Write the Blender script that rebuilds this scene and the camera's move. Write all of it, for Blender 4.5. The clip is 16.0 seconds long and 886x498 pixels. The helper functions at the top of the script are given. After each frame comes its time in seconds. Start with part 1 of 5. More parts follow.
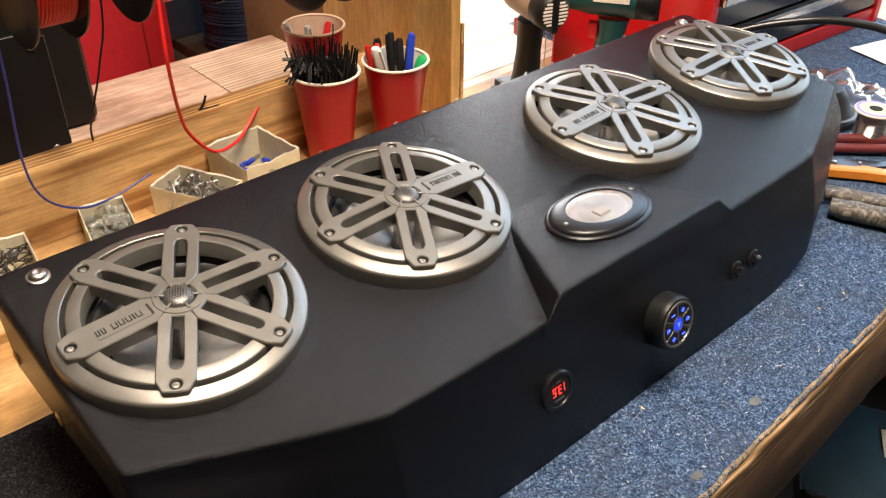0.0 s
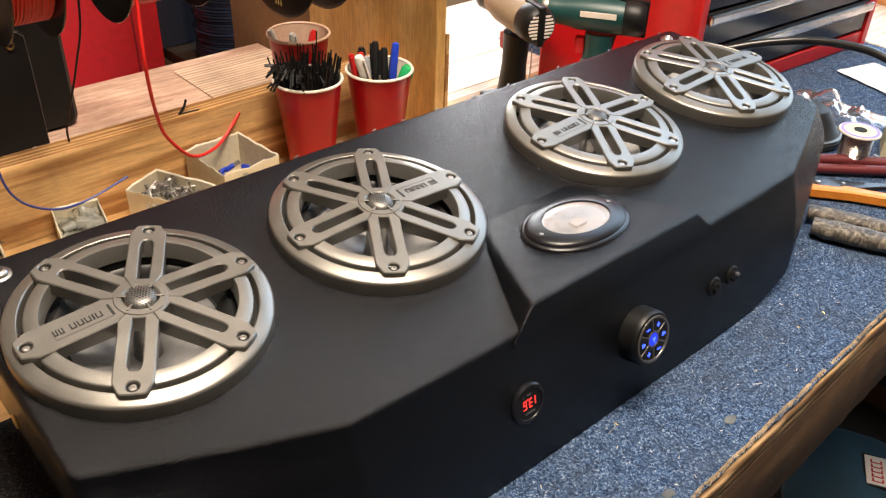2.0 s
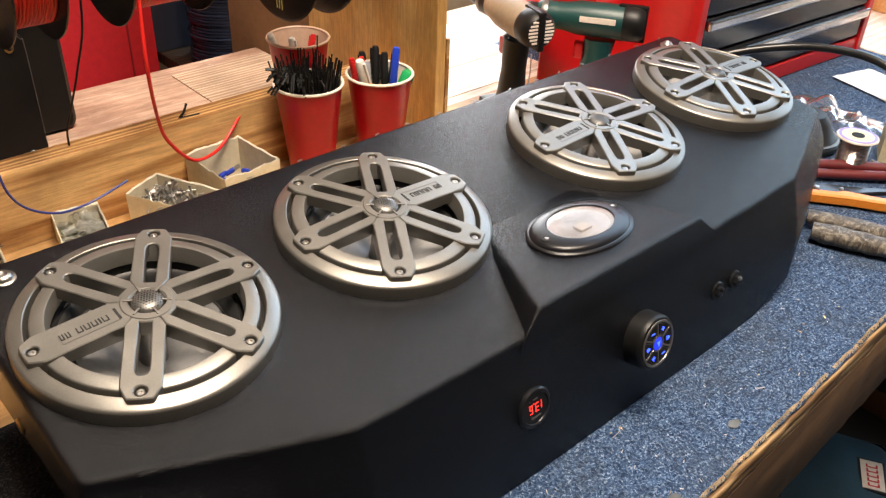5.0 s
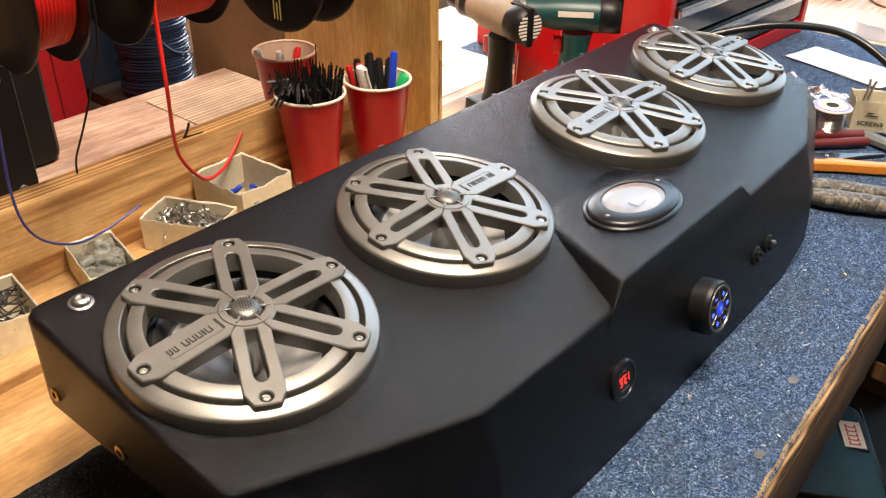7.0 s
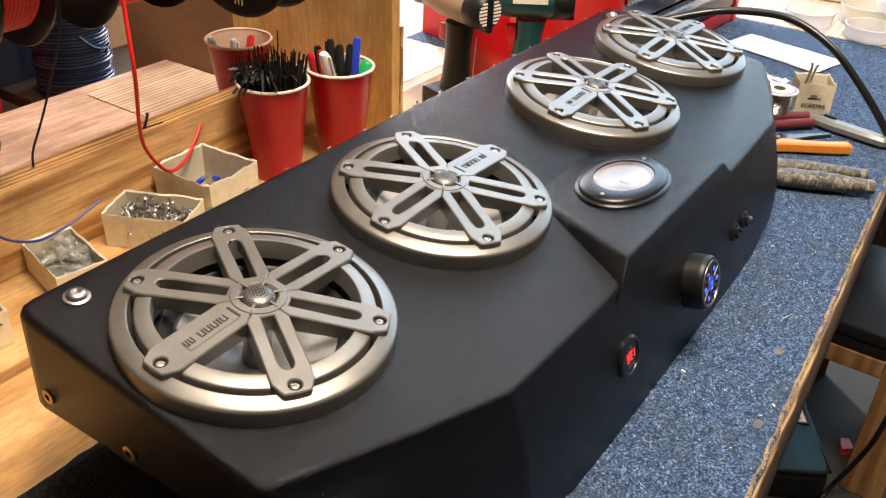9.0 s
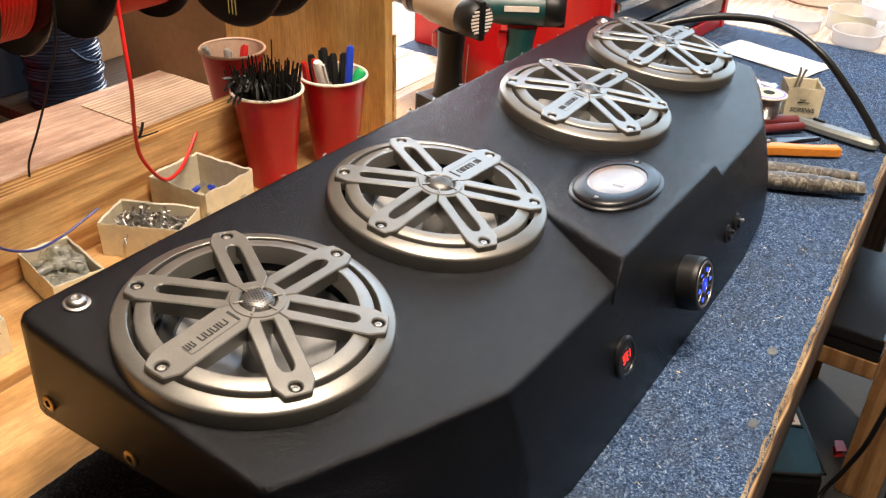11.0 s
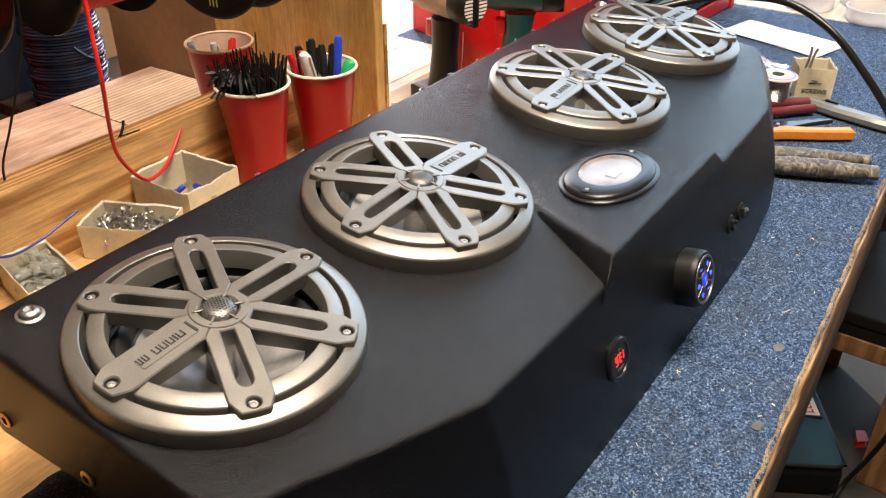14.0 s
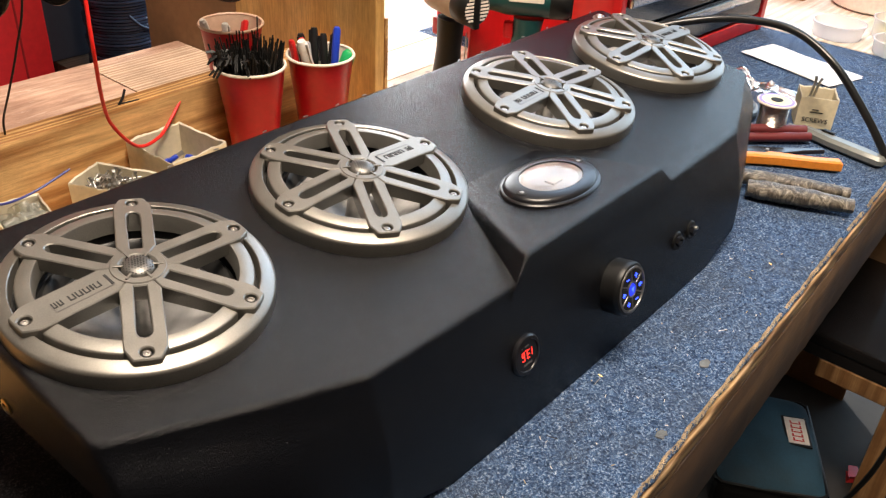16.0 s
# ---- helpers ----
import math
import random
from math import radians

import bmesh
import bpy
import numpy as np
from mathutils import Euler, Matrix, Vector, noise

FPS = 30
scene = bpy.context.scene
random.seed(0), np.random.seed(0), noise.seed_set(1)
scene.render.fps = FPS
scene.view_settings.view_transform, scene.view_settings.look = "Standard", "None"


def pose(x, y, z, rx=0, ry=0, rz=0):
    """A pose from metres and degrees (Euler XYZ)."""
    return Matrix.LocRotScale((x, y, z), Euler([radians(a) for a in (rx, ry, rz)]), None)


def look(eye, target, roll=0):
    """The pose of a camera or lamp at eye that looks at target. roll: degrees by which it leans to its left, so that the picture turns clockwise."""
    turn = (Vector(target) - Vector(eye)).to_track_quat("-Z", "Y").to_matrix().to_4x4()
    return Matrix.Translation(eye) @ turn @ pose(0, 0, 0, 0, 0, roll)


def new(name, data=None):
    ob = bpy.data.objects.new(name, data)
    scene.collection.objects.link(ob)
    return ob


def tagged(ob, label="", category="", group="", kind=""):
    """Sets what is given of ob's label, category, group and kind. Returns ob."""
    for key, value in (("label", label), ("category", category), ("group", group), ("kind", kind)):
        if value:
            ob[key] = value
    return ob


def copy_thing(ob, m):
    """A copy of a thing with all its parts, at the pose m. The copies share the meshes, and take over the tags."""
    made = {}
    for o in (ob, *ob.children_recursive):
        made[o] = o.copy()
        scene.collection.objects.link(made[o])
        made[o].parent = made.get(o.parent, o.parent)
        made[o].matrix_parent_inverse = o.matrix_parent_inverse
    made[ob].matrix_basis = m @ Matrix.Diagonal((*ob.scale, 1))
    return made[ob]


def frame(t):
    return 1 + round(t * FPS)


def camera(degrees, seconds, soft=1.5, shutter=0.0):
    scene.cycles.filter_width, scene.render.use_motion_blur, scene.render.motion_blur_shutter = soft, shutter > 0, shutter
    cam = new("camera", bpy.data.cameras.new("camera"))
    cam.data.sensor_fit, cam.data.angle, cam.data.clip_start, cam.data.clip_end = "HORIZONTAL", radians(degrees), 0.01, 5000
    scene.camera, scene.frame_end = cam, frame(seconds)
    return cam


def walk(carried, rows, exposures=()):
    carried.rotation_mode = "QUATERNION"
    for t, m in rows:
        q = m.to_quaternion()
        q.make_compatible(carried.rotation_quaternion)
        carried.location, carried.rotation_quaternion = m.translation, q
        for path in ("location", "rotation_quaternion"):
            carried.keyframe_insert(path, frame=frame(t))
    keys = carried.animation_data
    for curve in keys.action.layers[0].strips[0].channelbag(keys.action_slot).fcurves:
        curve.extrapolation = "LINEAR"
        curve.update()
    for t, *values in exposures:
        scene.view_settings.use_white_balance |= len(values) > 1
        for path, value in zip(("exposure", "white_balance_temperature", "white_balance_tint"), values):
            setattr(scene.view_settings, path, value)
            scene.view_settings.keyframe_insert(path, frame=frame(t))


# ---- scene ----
cam = camera(53.8, 16.0, soft=1.3)
PATH = [
    (0, (-0.594, -0.545, 0.619), (0.501, 0.678, -0.523), 0.4),
    (0.5, (-0.59, -0.545, 0.615), (0.519, 0.67, -0.522), 1.1),
    (1, (-0.584, -0.549, 0.608), (0.538, 0.666, -0.518), 1.6),
    (1.5, (-0.581, -0.552, 0.606), (0.542, 0.67, -0.511), 1.9),
    (2, (-0.577, -0.553, 0.605), (0.546, 0.677, -0.503), 2.0),
    (2.5, (-0.578, -0.553, 0.606), (0.551, 0.682, -0.49), 2.2),
    (3, (-0.578, -0.554, 0.606), (0.556, 0.686, -0.479), 2.4),
    (5.5, (-0.595, -0.535, 0.601), (0.552, 0.676, -0.502), 2.2),
    (6, (-0.623, -0.509, 0.594), (0.544, 0.679, -0.512), 1.1),
    (6.5, (-0.655, -0.479, 0.586), (0.563, 0.678, -0.498), 0.4),
    (7, (-0.696, -0.455, 0.576), (0.602, 0.643, -0.477), 0.6),
    (7.5, (-0.725, -0.434, 0.57), (0.62, 0.615, -0.474), 0.8),
    (8, (-0.742, -0.415, 0.565), (0.641, 0.586, -0.477), 1.2),
    (8.5, (-0.745, -0.397, 0.559), (0.663, 0.567, -0.485), 1.8),
    (9, (-0.739, -0.391, 0.554), (0.679, 0.55, -0.497), 2.3),
    (11.5, (-0.749, -0.393, 0.552), (0.693, 0.536, -0.477), 1.7),
    (12, (-0.744, -0.39, 0.549), (0.698, 0.535, -0.483), 1.3),
    (12.5, (-0.724, -0.403, 0.544), (0.705, 0.532, -0.497), 0.7),
    (13, (-0.711, -0.412, 0.543), (0.701, 0.543, -0.504), 0.2),
    (13.5, (-0.706, -0.408, 0.542), (0.694, 0.562, -0.506), -0.1),
    (14, (-0.697, -0.4, 0.54), (0.703, 0.566, -0.513), -0.0),
    (14.5, (-0.7, -0.4, 0.547), (0.705, 0.565, -0.499), 0.3),
    (15, (-0.697, -0.422, 0.549), (0.702, 0.551, -0.498), 0.5),
    (15.5, (-0.687, -0.467, 0.558), (0.682, 0.538, -0.498), 1.7),
    (16, (-0.661, -0.514, 0.562), (0.654, 0.552, -0.503), 3.3),
]
walk(cam, [(t, look(eye, target, roll)) for t, eye, target, roll in PATH])

# ---- world, light, exposure ----
scene.view_settings.exposure = 0.0
world = bpy.data.worlds.new("sky")
scene.world = world
world.use_nodes = True
wnt = world.node_tree
sky = wnt.nodes.new("ShaderNodeTexSky")
sky.sky_type = "NISHITA"
sky.sun_disc = False
sky.sun_elevation = radians(30)
sky.sun_rotation = radians(40)
wnt.nodes["Background"].inputs[1].default_value = 0.12
wnt.links.new(sky.outputs[0], wnt.nodes["Background"].inputs[0])

sun = new("sun", bpy.data.lights.new("sun", "SUN"))
sun.data.energy, sun.data.angle, sun.data.color = 5.0, radians(0.5), (1.0, 0.95, 0.88)
sun.matrix_world = look((3.2, 3.85, 2.89), (0.0, 0.0, 0.0))


def area_lamp(name, eye, target, w, h, watts, colour):
    ob = new(name, bpy.data.lights.new(name, "AREA"))
    ob.data.shape, ob.data.size, ob.data.size_y = "RECTANGLE", w, h
    ob.data.energy, ob.data.color = watts, colour
    ob.matrix_world = look(eye, target)
    return ob


area_lamp("window_daylight", (2.2, 2.6, 0.95), (0.5, 0.0, 0.0), 2.0, 1.5, 120, (0.95, 0.97, 1.0))
area_lamp("door_daylight", (3.40, 0.55, 1.10), (0.2, -0.1, 0.1), 3.8, 2.2, 100, (0.56, 0.78, 1.0))
# unseen overhead lamp, added to brighten the wood, trays and grilles
area_lamp("overhead_fill", (-0.12, -0.38, 2.28), (-0.02, 0.25, 0.0), 0.8, 1.1, 138, (1.0, 0.835, 0.67))

# unseen lamp added in the east for the sheen on the console top
area_lamp("east_sheen_lamp", (2.5, 0.8, 2.28), (1.2, 0.3, 0.0), 1.3, 2.1, 42, (0.52, 0.73, 1.0))

# ---- materials ----


def nodes_of(name):
    m = bpy.data.materials.new(name)
    m.use_nodes = True
    nt = m.node_tree
    return m, nt, nt.nodes["Principled BSDF"]


def add(nt, kind, **values):
    n = nt.nodes.new(kind)
    for key, v in values.items():
        if key in n.inputs:
            n.inputs[key].default_value = v
    return n


def ramp(nt, fac, stops):
    r = nt.nodes.new("ShaderNodeValToRGB")
    while len(r.color_ramp.elements) < len(stops):
        r.color_ramp.elements.new(0.5)
    for e, (p, c) in zip(r.color_ramp.elements, stops):
        e.position, e.color = p, (*c, 1)
    nt.links.new(fac, r.inputs[0])
    return r.outputs[0]


def coords(nt, scale=(1, 1, 1), turn=(0, 0, 0)):
    tc = nt.nodes.new("ShaderNodeTexCoord")
    mp = nt.nodes.new("ShaderNodeMapping")
    mp.inputs["Scale"].default_value = scale
    mp.inputs["Rotation"].default_value = [radians(a) for a in turn]
    nt.links.new(tc.outputs["Object"], mp.inputs[0])
    return mp.outputs[0]


def noise_tex(nt, vec, scale, detail=4, rough=0.55, distortion=0.0):
    n = add(nt, "ShaderNodeTexNoise", Scale=scale, Detail=detail, Roughness=rough, Distortion=distortion)
    nt.links.new(vec, n.inputs["Vector"])
    return n.outputs[0]


def mixed(nt, fac, a, b, blend="MIX"):
    m = nt.nodes.new("ShaderNodeMix")
    m.data_type, m.blend_type = "RGBA", blend
    for sock, v in ((m.inputs[0], fac), (m.inputs[6], a), (m.inputs[7], b)):
        if isinstance(v, (int, float)):
            sock.default_value = v
        elif isinstance(v, tuple):
            sock.default_value = (*v, 1)
        else:
            nt.links.new(v, sock)
    return m.outputs[2]


def bumped(nt, bsdf, height, strength, distance):
    b = nt.nodes.new("ShaderNodeBump")
    b.inputs["Strength"].default_value, b.inputs["Distance"].default_value = strength, distance
    nt.links.new(height, b.inputs["Height"])
    nt.links.new(b.outputs[0], bsdf.inputs["Normal"])


def speckled(name, colour, rough=0.5, metal=0.0, vary=0.25, scale=60.0, bump=0.0, size=0.001, spec=0.5):
    """A plain painted, moulded or metal surface with blotches, fine grain and uneven gloss."""
    m, nt, b = nodes_of(name)
    v = coords(nt)
    big, fine = noise_tex(nt, v, scale * 0.2, 5), noise_tex(nt, v, scale * 4, 3)
    dark, light = tuple(c * (1 - vary) for c in colour), tuple(min(1, c * (1 + vary)) for c in colour)
    base = ramp(nt, big, [(0.3, dark), (0.7, light)])
    grain = ramp(nt, fine, [(0.3, (0.85,) * 3), (0.7, (1, 1, 1))])
    nt.links.new(mixed(nt, 1.0, base, grain, "MULTIPLY"), b.inputs["Base Color"])
    r = nt.nodes.new("ShaderNodeMapRange")
    r.inputs[3].default_value, r.inputs[4].default_value = max(0.02, rough - 0.08), min(1, rough + 0.1)
    nt.links.new(big, r.inputs[0])
    nt.links.new(r.outputs[0], b.inputs["Roughness"])
    b.inputs["Metallic"].default_value = metal
    b.inputs["Specular IOR Level"].default_value = spec
    if bump:
        bumped(nt, b, fine, bump, size)
    return m


def leather_grain():
    m, nt, b = nodes_of("textured_black_plastic")
    v = coords(nt)
    cells = nt.nodes.new("ShaderNodeTexVoronoi")
    cells.feature = "F1"
    cells.inputs["Scale"].default_value = 1100
    warp = mixed(nt, 0.002, v, noise_tex(nt, v, 300, 2))
    nt.links.new(warp, cells.inputs["Vector"])
    fine = noise_tex(nt, v, 850, 3, 0.6)
    h = mixed(nt, 0.55, cells.outputs[0], fine)
    smear = noise_tex(nt, v, 9, 6, 0.6)
    nt.links.new(ramp(nt, smear, [(0.3, (0.0028, 0.003, 0.004)), (0.75, (0.005, 0.0056, 0.0075))]), b.inputs["Base Color"])
    r = nt.nodes.new("ShaderNodeMapRange")
    r.inputs[3].default_value, r.inputs[4].default_value = 0.21, 0.29
    nt.links.new(smear, r.inputs[0])
    nt.links.new(r.outputs[0], b.inputs["Roughness"])
    b.inputs["Specular IOR Level"].default_value = 0.22
    bumped(nt, b, h, 1.0, 0.0009)
    return m


def carpet_pile(name, pile, grime):
    m, nt, b = nodes_of(name)
    v = coords(nt)
    fine, mid, big = noise_tex(nt, v, 400, 6, 0.8, 0.8), noise_tex(nt, v, 95, 6, 0.8), noise_tex(nt, v, 11, 7, 0.7)
    col = ramp(nt, fine, list(zip((0.35, 0.46, 0.54, 0.62), pile)))
    tone = ramp(nt, mid, [(0.34, (0.22, 0.26, 0.32)), (0.66, (1.35, 1.32, 1.30))])
    col = mixed(nt, 1.0, col, tone, "MULTIPLY")
    dirt = ramp(nt, big, [(0.44, (0, 0, 0)), (0.66, (1, 1, 1))])
    col = mixed(nt, mixed(nt, 0.4, (0, 0, 0), dirt), col, grime)
    nt.links.new(col, b.inputs["Base Color"])
    b.inputs["Roughness"].default_value = 0.95
    b.inputs["Specular IOR Level"].default_value = 0.15
    bumped(nt, b, mixed(nt, 0.5, fine, mid), 1.0, 0.005)
    return m


def wood(name, light, dark, rings=60.0, turn=(0, 0, 0), stretch=(0.06, 1, 1), rough=0.6, bump=0.25, blotch=0.3, specks=0.0):
    m, nt, b = nodes_of(name)
    v = coords(nt, stretch, turn)
    warp = noise_tex(nt, v, 7, 3)
    w = add(nt, "ShaderNodeTexWave", Scale=rings, Distortion=9.0, Detail=3.0)
    w.inputs["Detail Scale"].default_value = 0.7
    w.bands_direction = "Y"
    nt.links.new(v, w.inputs["Vector"])
    fibre = noise_tex(nt, v, 260, 4, 0.7)
    col = ramp(nt, w.outputs[1], [(0.15, light), (0.75, dark)])
    col = mixed(nt, 1.0, col, ramp(nt, fibre, [(0.25, (0.62, 0.58, 0.55)), (0.65, (1.05, 1.05, 1.05))]), "MULTIPLY")
    stain = ramp(nt, noise_tex(nt, coords(nt), 6, 6, 0.65), [(0.35, (1 - blotch,) * 3), (0.65, (1.08,) * 3)])
    col = mixed(nt, 1.0, col, stain, "MULTIPLY")
    if specks:
        spot = ramp(nt, noise_tex(nt, coords(nt, (0.5, 1, 1)), 42, 5, 0.7), [(0.66, (0, 0, 0)), (0.72, (specks,) * 3)])
        col = mixed(nt, spot, col, (0.10, 0.055, 0.025))
    nt.links.new(col, b.inputs["Base Color"])
    b.inputs["Roughness"].default_value = rough
    bumped(nt, b, mixed(nt, 0.5, w.outputs[1], fibre), bump, 0.002)
    return m


def weathered_ply():
    """Pinkish grey plywood face, worn along the grain, with pale splinters and dark specks."""
    m, nt, b = nodes_of("weathered_plywood")
    v = coords(nt, (0.10, 1, 1))
    grain, streak = noise_tex(nt, v, 34, 7, 0.7, 1.2), noise_tex(nt, v, 110, 5, 0.7, 0.8)
    splinter = noise_tex(nt, coords(nt, (0.16, 1, 1), (0, 0, 4)), 75, 6, 0.75, 1.0)
    patch, speck = noise_tex(nt, coords(nt), 9, 6, 0.65), noise_tex(nt, coords(nt), 210, 3, 0.6)
    col = ramp(nt, grain, [(0.30, (0.34, 0.205, 0.145)), (0.50, (0.53, 0.36, 0.275)), (0.70, (0.68, 0.52, 0.42))])
    col = mixed(nt, 1.0, col, ramp(nt, streak, [(0.30, (0.66, 0.62, 0.60)), (0.62, (1.1, 1.1, 1.1))]), "MULTIPLY")
    col = mixed(nt, 1.0, col, ramp(nt, patch, [(0.35, (0.72, 0.68, 0.66)), (0.65, (1.12, 1.12, 1.12))]), "MULTIPLY")
    col = mixed(nt, ramp(nt, splinter, [(0.60, (0, 0, 0)), (0.68, (0.8, 0.8, 0.8))]), col, (0.82, 0.74, 0.66))
    col = mixed(nt, ramp(nt, speck, [(0.68, (0, 0, 0)), (0.74, (0.7, 0.7, 0.7))]), col, (0.13, 0.08, 0.06))
    nt.links.new(col, b.inputs["Base Color"])
    b.inputs["Roughness"].default_value = 0.5
    bumped(nt, b, mixed(nt, 0.5, grain, splinter), 0.8, 0.003)
    return m


def clear(name, tint=(1, 1, 1), rough=0.05, ior=1.45, mix=0.0):
    m, nt, b = nodes_of(name)
    b.inputs["Base Color"].default_value = (*tint, 1)
    b.inputs["Roughness"].default_value = rough
    b.inputs["IOR"].default_value = ior
    b.inputs["Transmission Weight"].default_value = 1.0 - mix
    return m


def glowing(name, colour, strength):
    m, nt, b = nodes_of(name)
    b.inputs["Base Color"].default_value = (0.01, 0.01, 0.01, 1)
    b.inputs["Emission Color"].default_value = (*colour, 1)
    b.inputs["Emission Strength"].default_value = strength
    return m


PLASTIC = leather_grain()
GRILLE = speckled("champagne_painted_grille", (0.25, 0.238, 0.214), 0.40, 0.75, 0.05, 220, 0.2, 0.0002)
GRILLE_RING = speckled("champagne_painted_ring", (0.235, 0.222, 0.198), 0.36, 0.75, 0.06, 220, 0.2, 0.0002)
MESHMETAL = speckled("dark_perforated_steel", (0.17, 0.165, 0.155), 0.42, 0.8, 0.15, 200)
# flat black standing for the shade in holes, recesses and the ring gap
HOLE = speckled("black_hole", (0.004, 0.004, 0.004), 0.8, 0, 0.2)
RUBBER = speckled("black_rubber", (0.014, 0.014, 0.014), 0.45, 0, 0.3, 40)
CONE = speckled("silver_grey_cone", (0.40, 0.40, 0.40), 0.30, 0.2, 0.35, 40)
SCREW = speckled("stainless_screw", (0.50, 0.48, 0.45), 0.36, 1.0, 0.15, 300)
BRASS = speckled("brass_insert", (0.60, 0.42, 0.16), 0.32, 1.0, 0.2, 300)
INK = speckled("black_print", (0.012, 0.012, 0.012), 0.6, 0, 0.1)
BEZEL = speckled("satin_black_bezel", (0.008, 0.008, 0.010), 0.30, 0, 0.2, 60, 0.05, 0.001, 0.35)
LENS = clear("frosted_lens", (0.80, 0.77, 0.76), 0.16, 1.3, 0.0)
REFLECTOR = speckled("lamp_reflector", (0.62, 0.60, 0.58), 0.45, 0.2, 0.4, 160)
GUN = speckled("gunmetal_ring", (0.22, 0.21, 0.20), 0.35, 0.8, 0.1)
BLUE_LED = glowing("blue_backlight", (0.03, 0.07, 1.0), 5.0)
RED_LED = glowing("red_digits", (1.0, 0.03, 0.02), 3.0)
CARPET = carpet_pile("blue_grey_carpet", ((0.003, 0.007, 0.020), (0.030, 0.066, 0.145), (0.095, 0.170, 0.31), (0.46, 0.55, 0.66)), (0.060, 0.066, 0.075))
CHARCOAL = carpet_pile("charcoal_carpet", ((0.003, 0.003, 0.003), (0.010, 0.010, 0.012), (0.026, 0.026, 0.029), (0.12, 0.115, 0.11)), (0.020, 0.019, 0.018))
PINE = wood("old_pine_board", (0.62, 0.37, 0.15), (0.50, 0.27, 0.09), 3, stretch=(0.12, 1, 1), blotch=0.55, specks=0.75)
PINE_RAIL = wood("pine_rail", (0.80, 0.49, 0.20), (0.40, 0.19, 0.058), 34, stretch=(0.06, 1, 1), bump=0.6, blotch=0.45, specks=0.4)
PLY_PINK = weathered_ply()
PLY_PANEL = wood("varnished_plywood", (0.76, 0.47, 0.17), (0.68, 0.39, 0.12), 3, stretch=(1, 1, 0.1), rough=0.45, bump=0.08, blotch=0.35)
PLY_EDGE = wood("plywood_edge", (0.50, 0.33, 0.16), (0.24, 0.135, 0.055), 60, stretch=(0.02, 1, 1), bump=0.8)
DARKWOOD = wood("dark_bench_timber", (0.085, 0.044, 0.019), (0.042, 0.021, 0.009), 14, stretch=(0.05, 1, 1), bump=0.5)
FRONTWOOD = wood("stained_bench_front", (0.19, 0.105, 0.045), (0.10, 0.052, 0.022), 14, stretch=(0.05, 1, 1), bump=0.5, blotch=0.5)
CARD_BROWN = speckled("brown_hardboard", (0.24, 0.13, 0.06), 0.7, 0, 0.25, 20, 0.1)
CUP_RED = speckled("red_cup_plastic", (0.50, 0.008, 0.020), 0.3, 0, 0.08, 30, 0.0)
CUP_WHITE = speckled("white_cup_plastic", (0.78, 0.70, 0.62), 0.4, 0, 0.05, 30)
TIE = speckled("black_nylon", (0.008, 0.008, 0.008), 0.5, 0, 0.3, 60, 0.0, 0.001, 0.3)
# tan tint is red light through the cup wall, put into the lining's colour
CUP_RED_LIT = speckled("red_lit_cup_lining", (0.60, 0.42, 0.31), 0.45, 0, 0.08, 30)
CARDBOARD = speckled("cream_cardboard", (0.76, 0.66, 0.44), 0.85, 0, 0.12, 30, 0.15)
CARD_TORN = speckled("torn_card_edge", (0.70, 0.65, 0.52), 0.95, 0, 0.25, 150, 0.6, 0.002)
TOOL_RED = speckled("red_enamel", (0.55, 0.012, 0.014), 0.28, 0, 0.12, 12)
RED_FLAT = speckled("red_plastic_panel", (0.70, 0.02, 0.03), 0.4, 0, 0.05, 12)
CHROME = speckled("brushed_drawer_front", (0.62, 0.60, 0.58), 0.22, 1.0, 0.1, 20)
DARKSTEEL = speckled("black_drawer_front", (0.03, 0.03, 0.035), 0.16, 0.3, 0.2, 20)
BLACK = speckled("black_plastic", (0.008, 0.008, 0.008), 0.42, 0, 0.3, 40, 0.0, 0.001, 0.28)
BLACK_SHINY = speckled("glossy_black_spool", (0.010, 0.009, 0.009), 0.22, 0, 0.3, 40)
WIRE_RED = speckled("red_wire_jacket", (0.75, 0.02, 0.015), 0.35, 0, 0.1, 60)
WIRE_BLUE = speckled("blue_wire_jacket", (0.03, 0.04, 0.20), 0.4, 0, 0.2, 60)
CABLE = speckled("slate_blue_cable", (0.022, 0.030, 0.055), 0.22, 0, 0.3, 60)
WHITE = speckled("white_paper", (0.80, 0.80, 0.80), 0.85, 0, 0.03, 20)
PLASTER = speckled("painted_wall", (0.55, 0.52, 0.47), 0.9, 0, 0.12, 8, 0.1)
# darker than concrete: under-bench shade and dim reflections put into the colour
DARK_CONCRETE = speckled("darkened_concrete", (0.032, 0.029, 0.026), 0.8, 0, 0.25, 10, 0.2)

# ---- helpers for building ----


def part(name, bm, material, parent=None, label="", smooth=False):
    me = bpy.data.meshes.new(name)
    bmesh.ops.recalc_face_normals(bm, faces=bm.faces)
    if smooth:
        for f in bm.faces:
            f.smooth = True
    bm.to_mesh(me)
    bm.free()
    me.materials.append(material)
    ob = new(name, me)
    if parent is not None:
        ob.parent = parent
    if label:
        ob["label"] = label
    if smooth:
        me.set_sharp_from_angle(angle=radians(40))
    return ob


def thing(name, label, category, group="", m=None, kind=""):
    ob = tagged(new(name), label, category, group, kind)
    if m is not None:
        ob.matrix_basis = m
    return ob


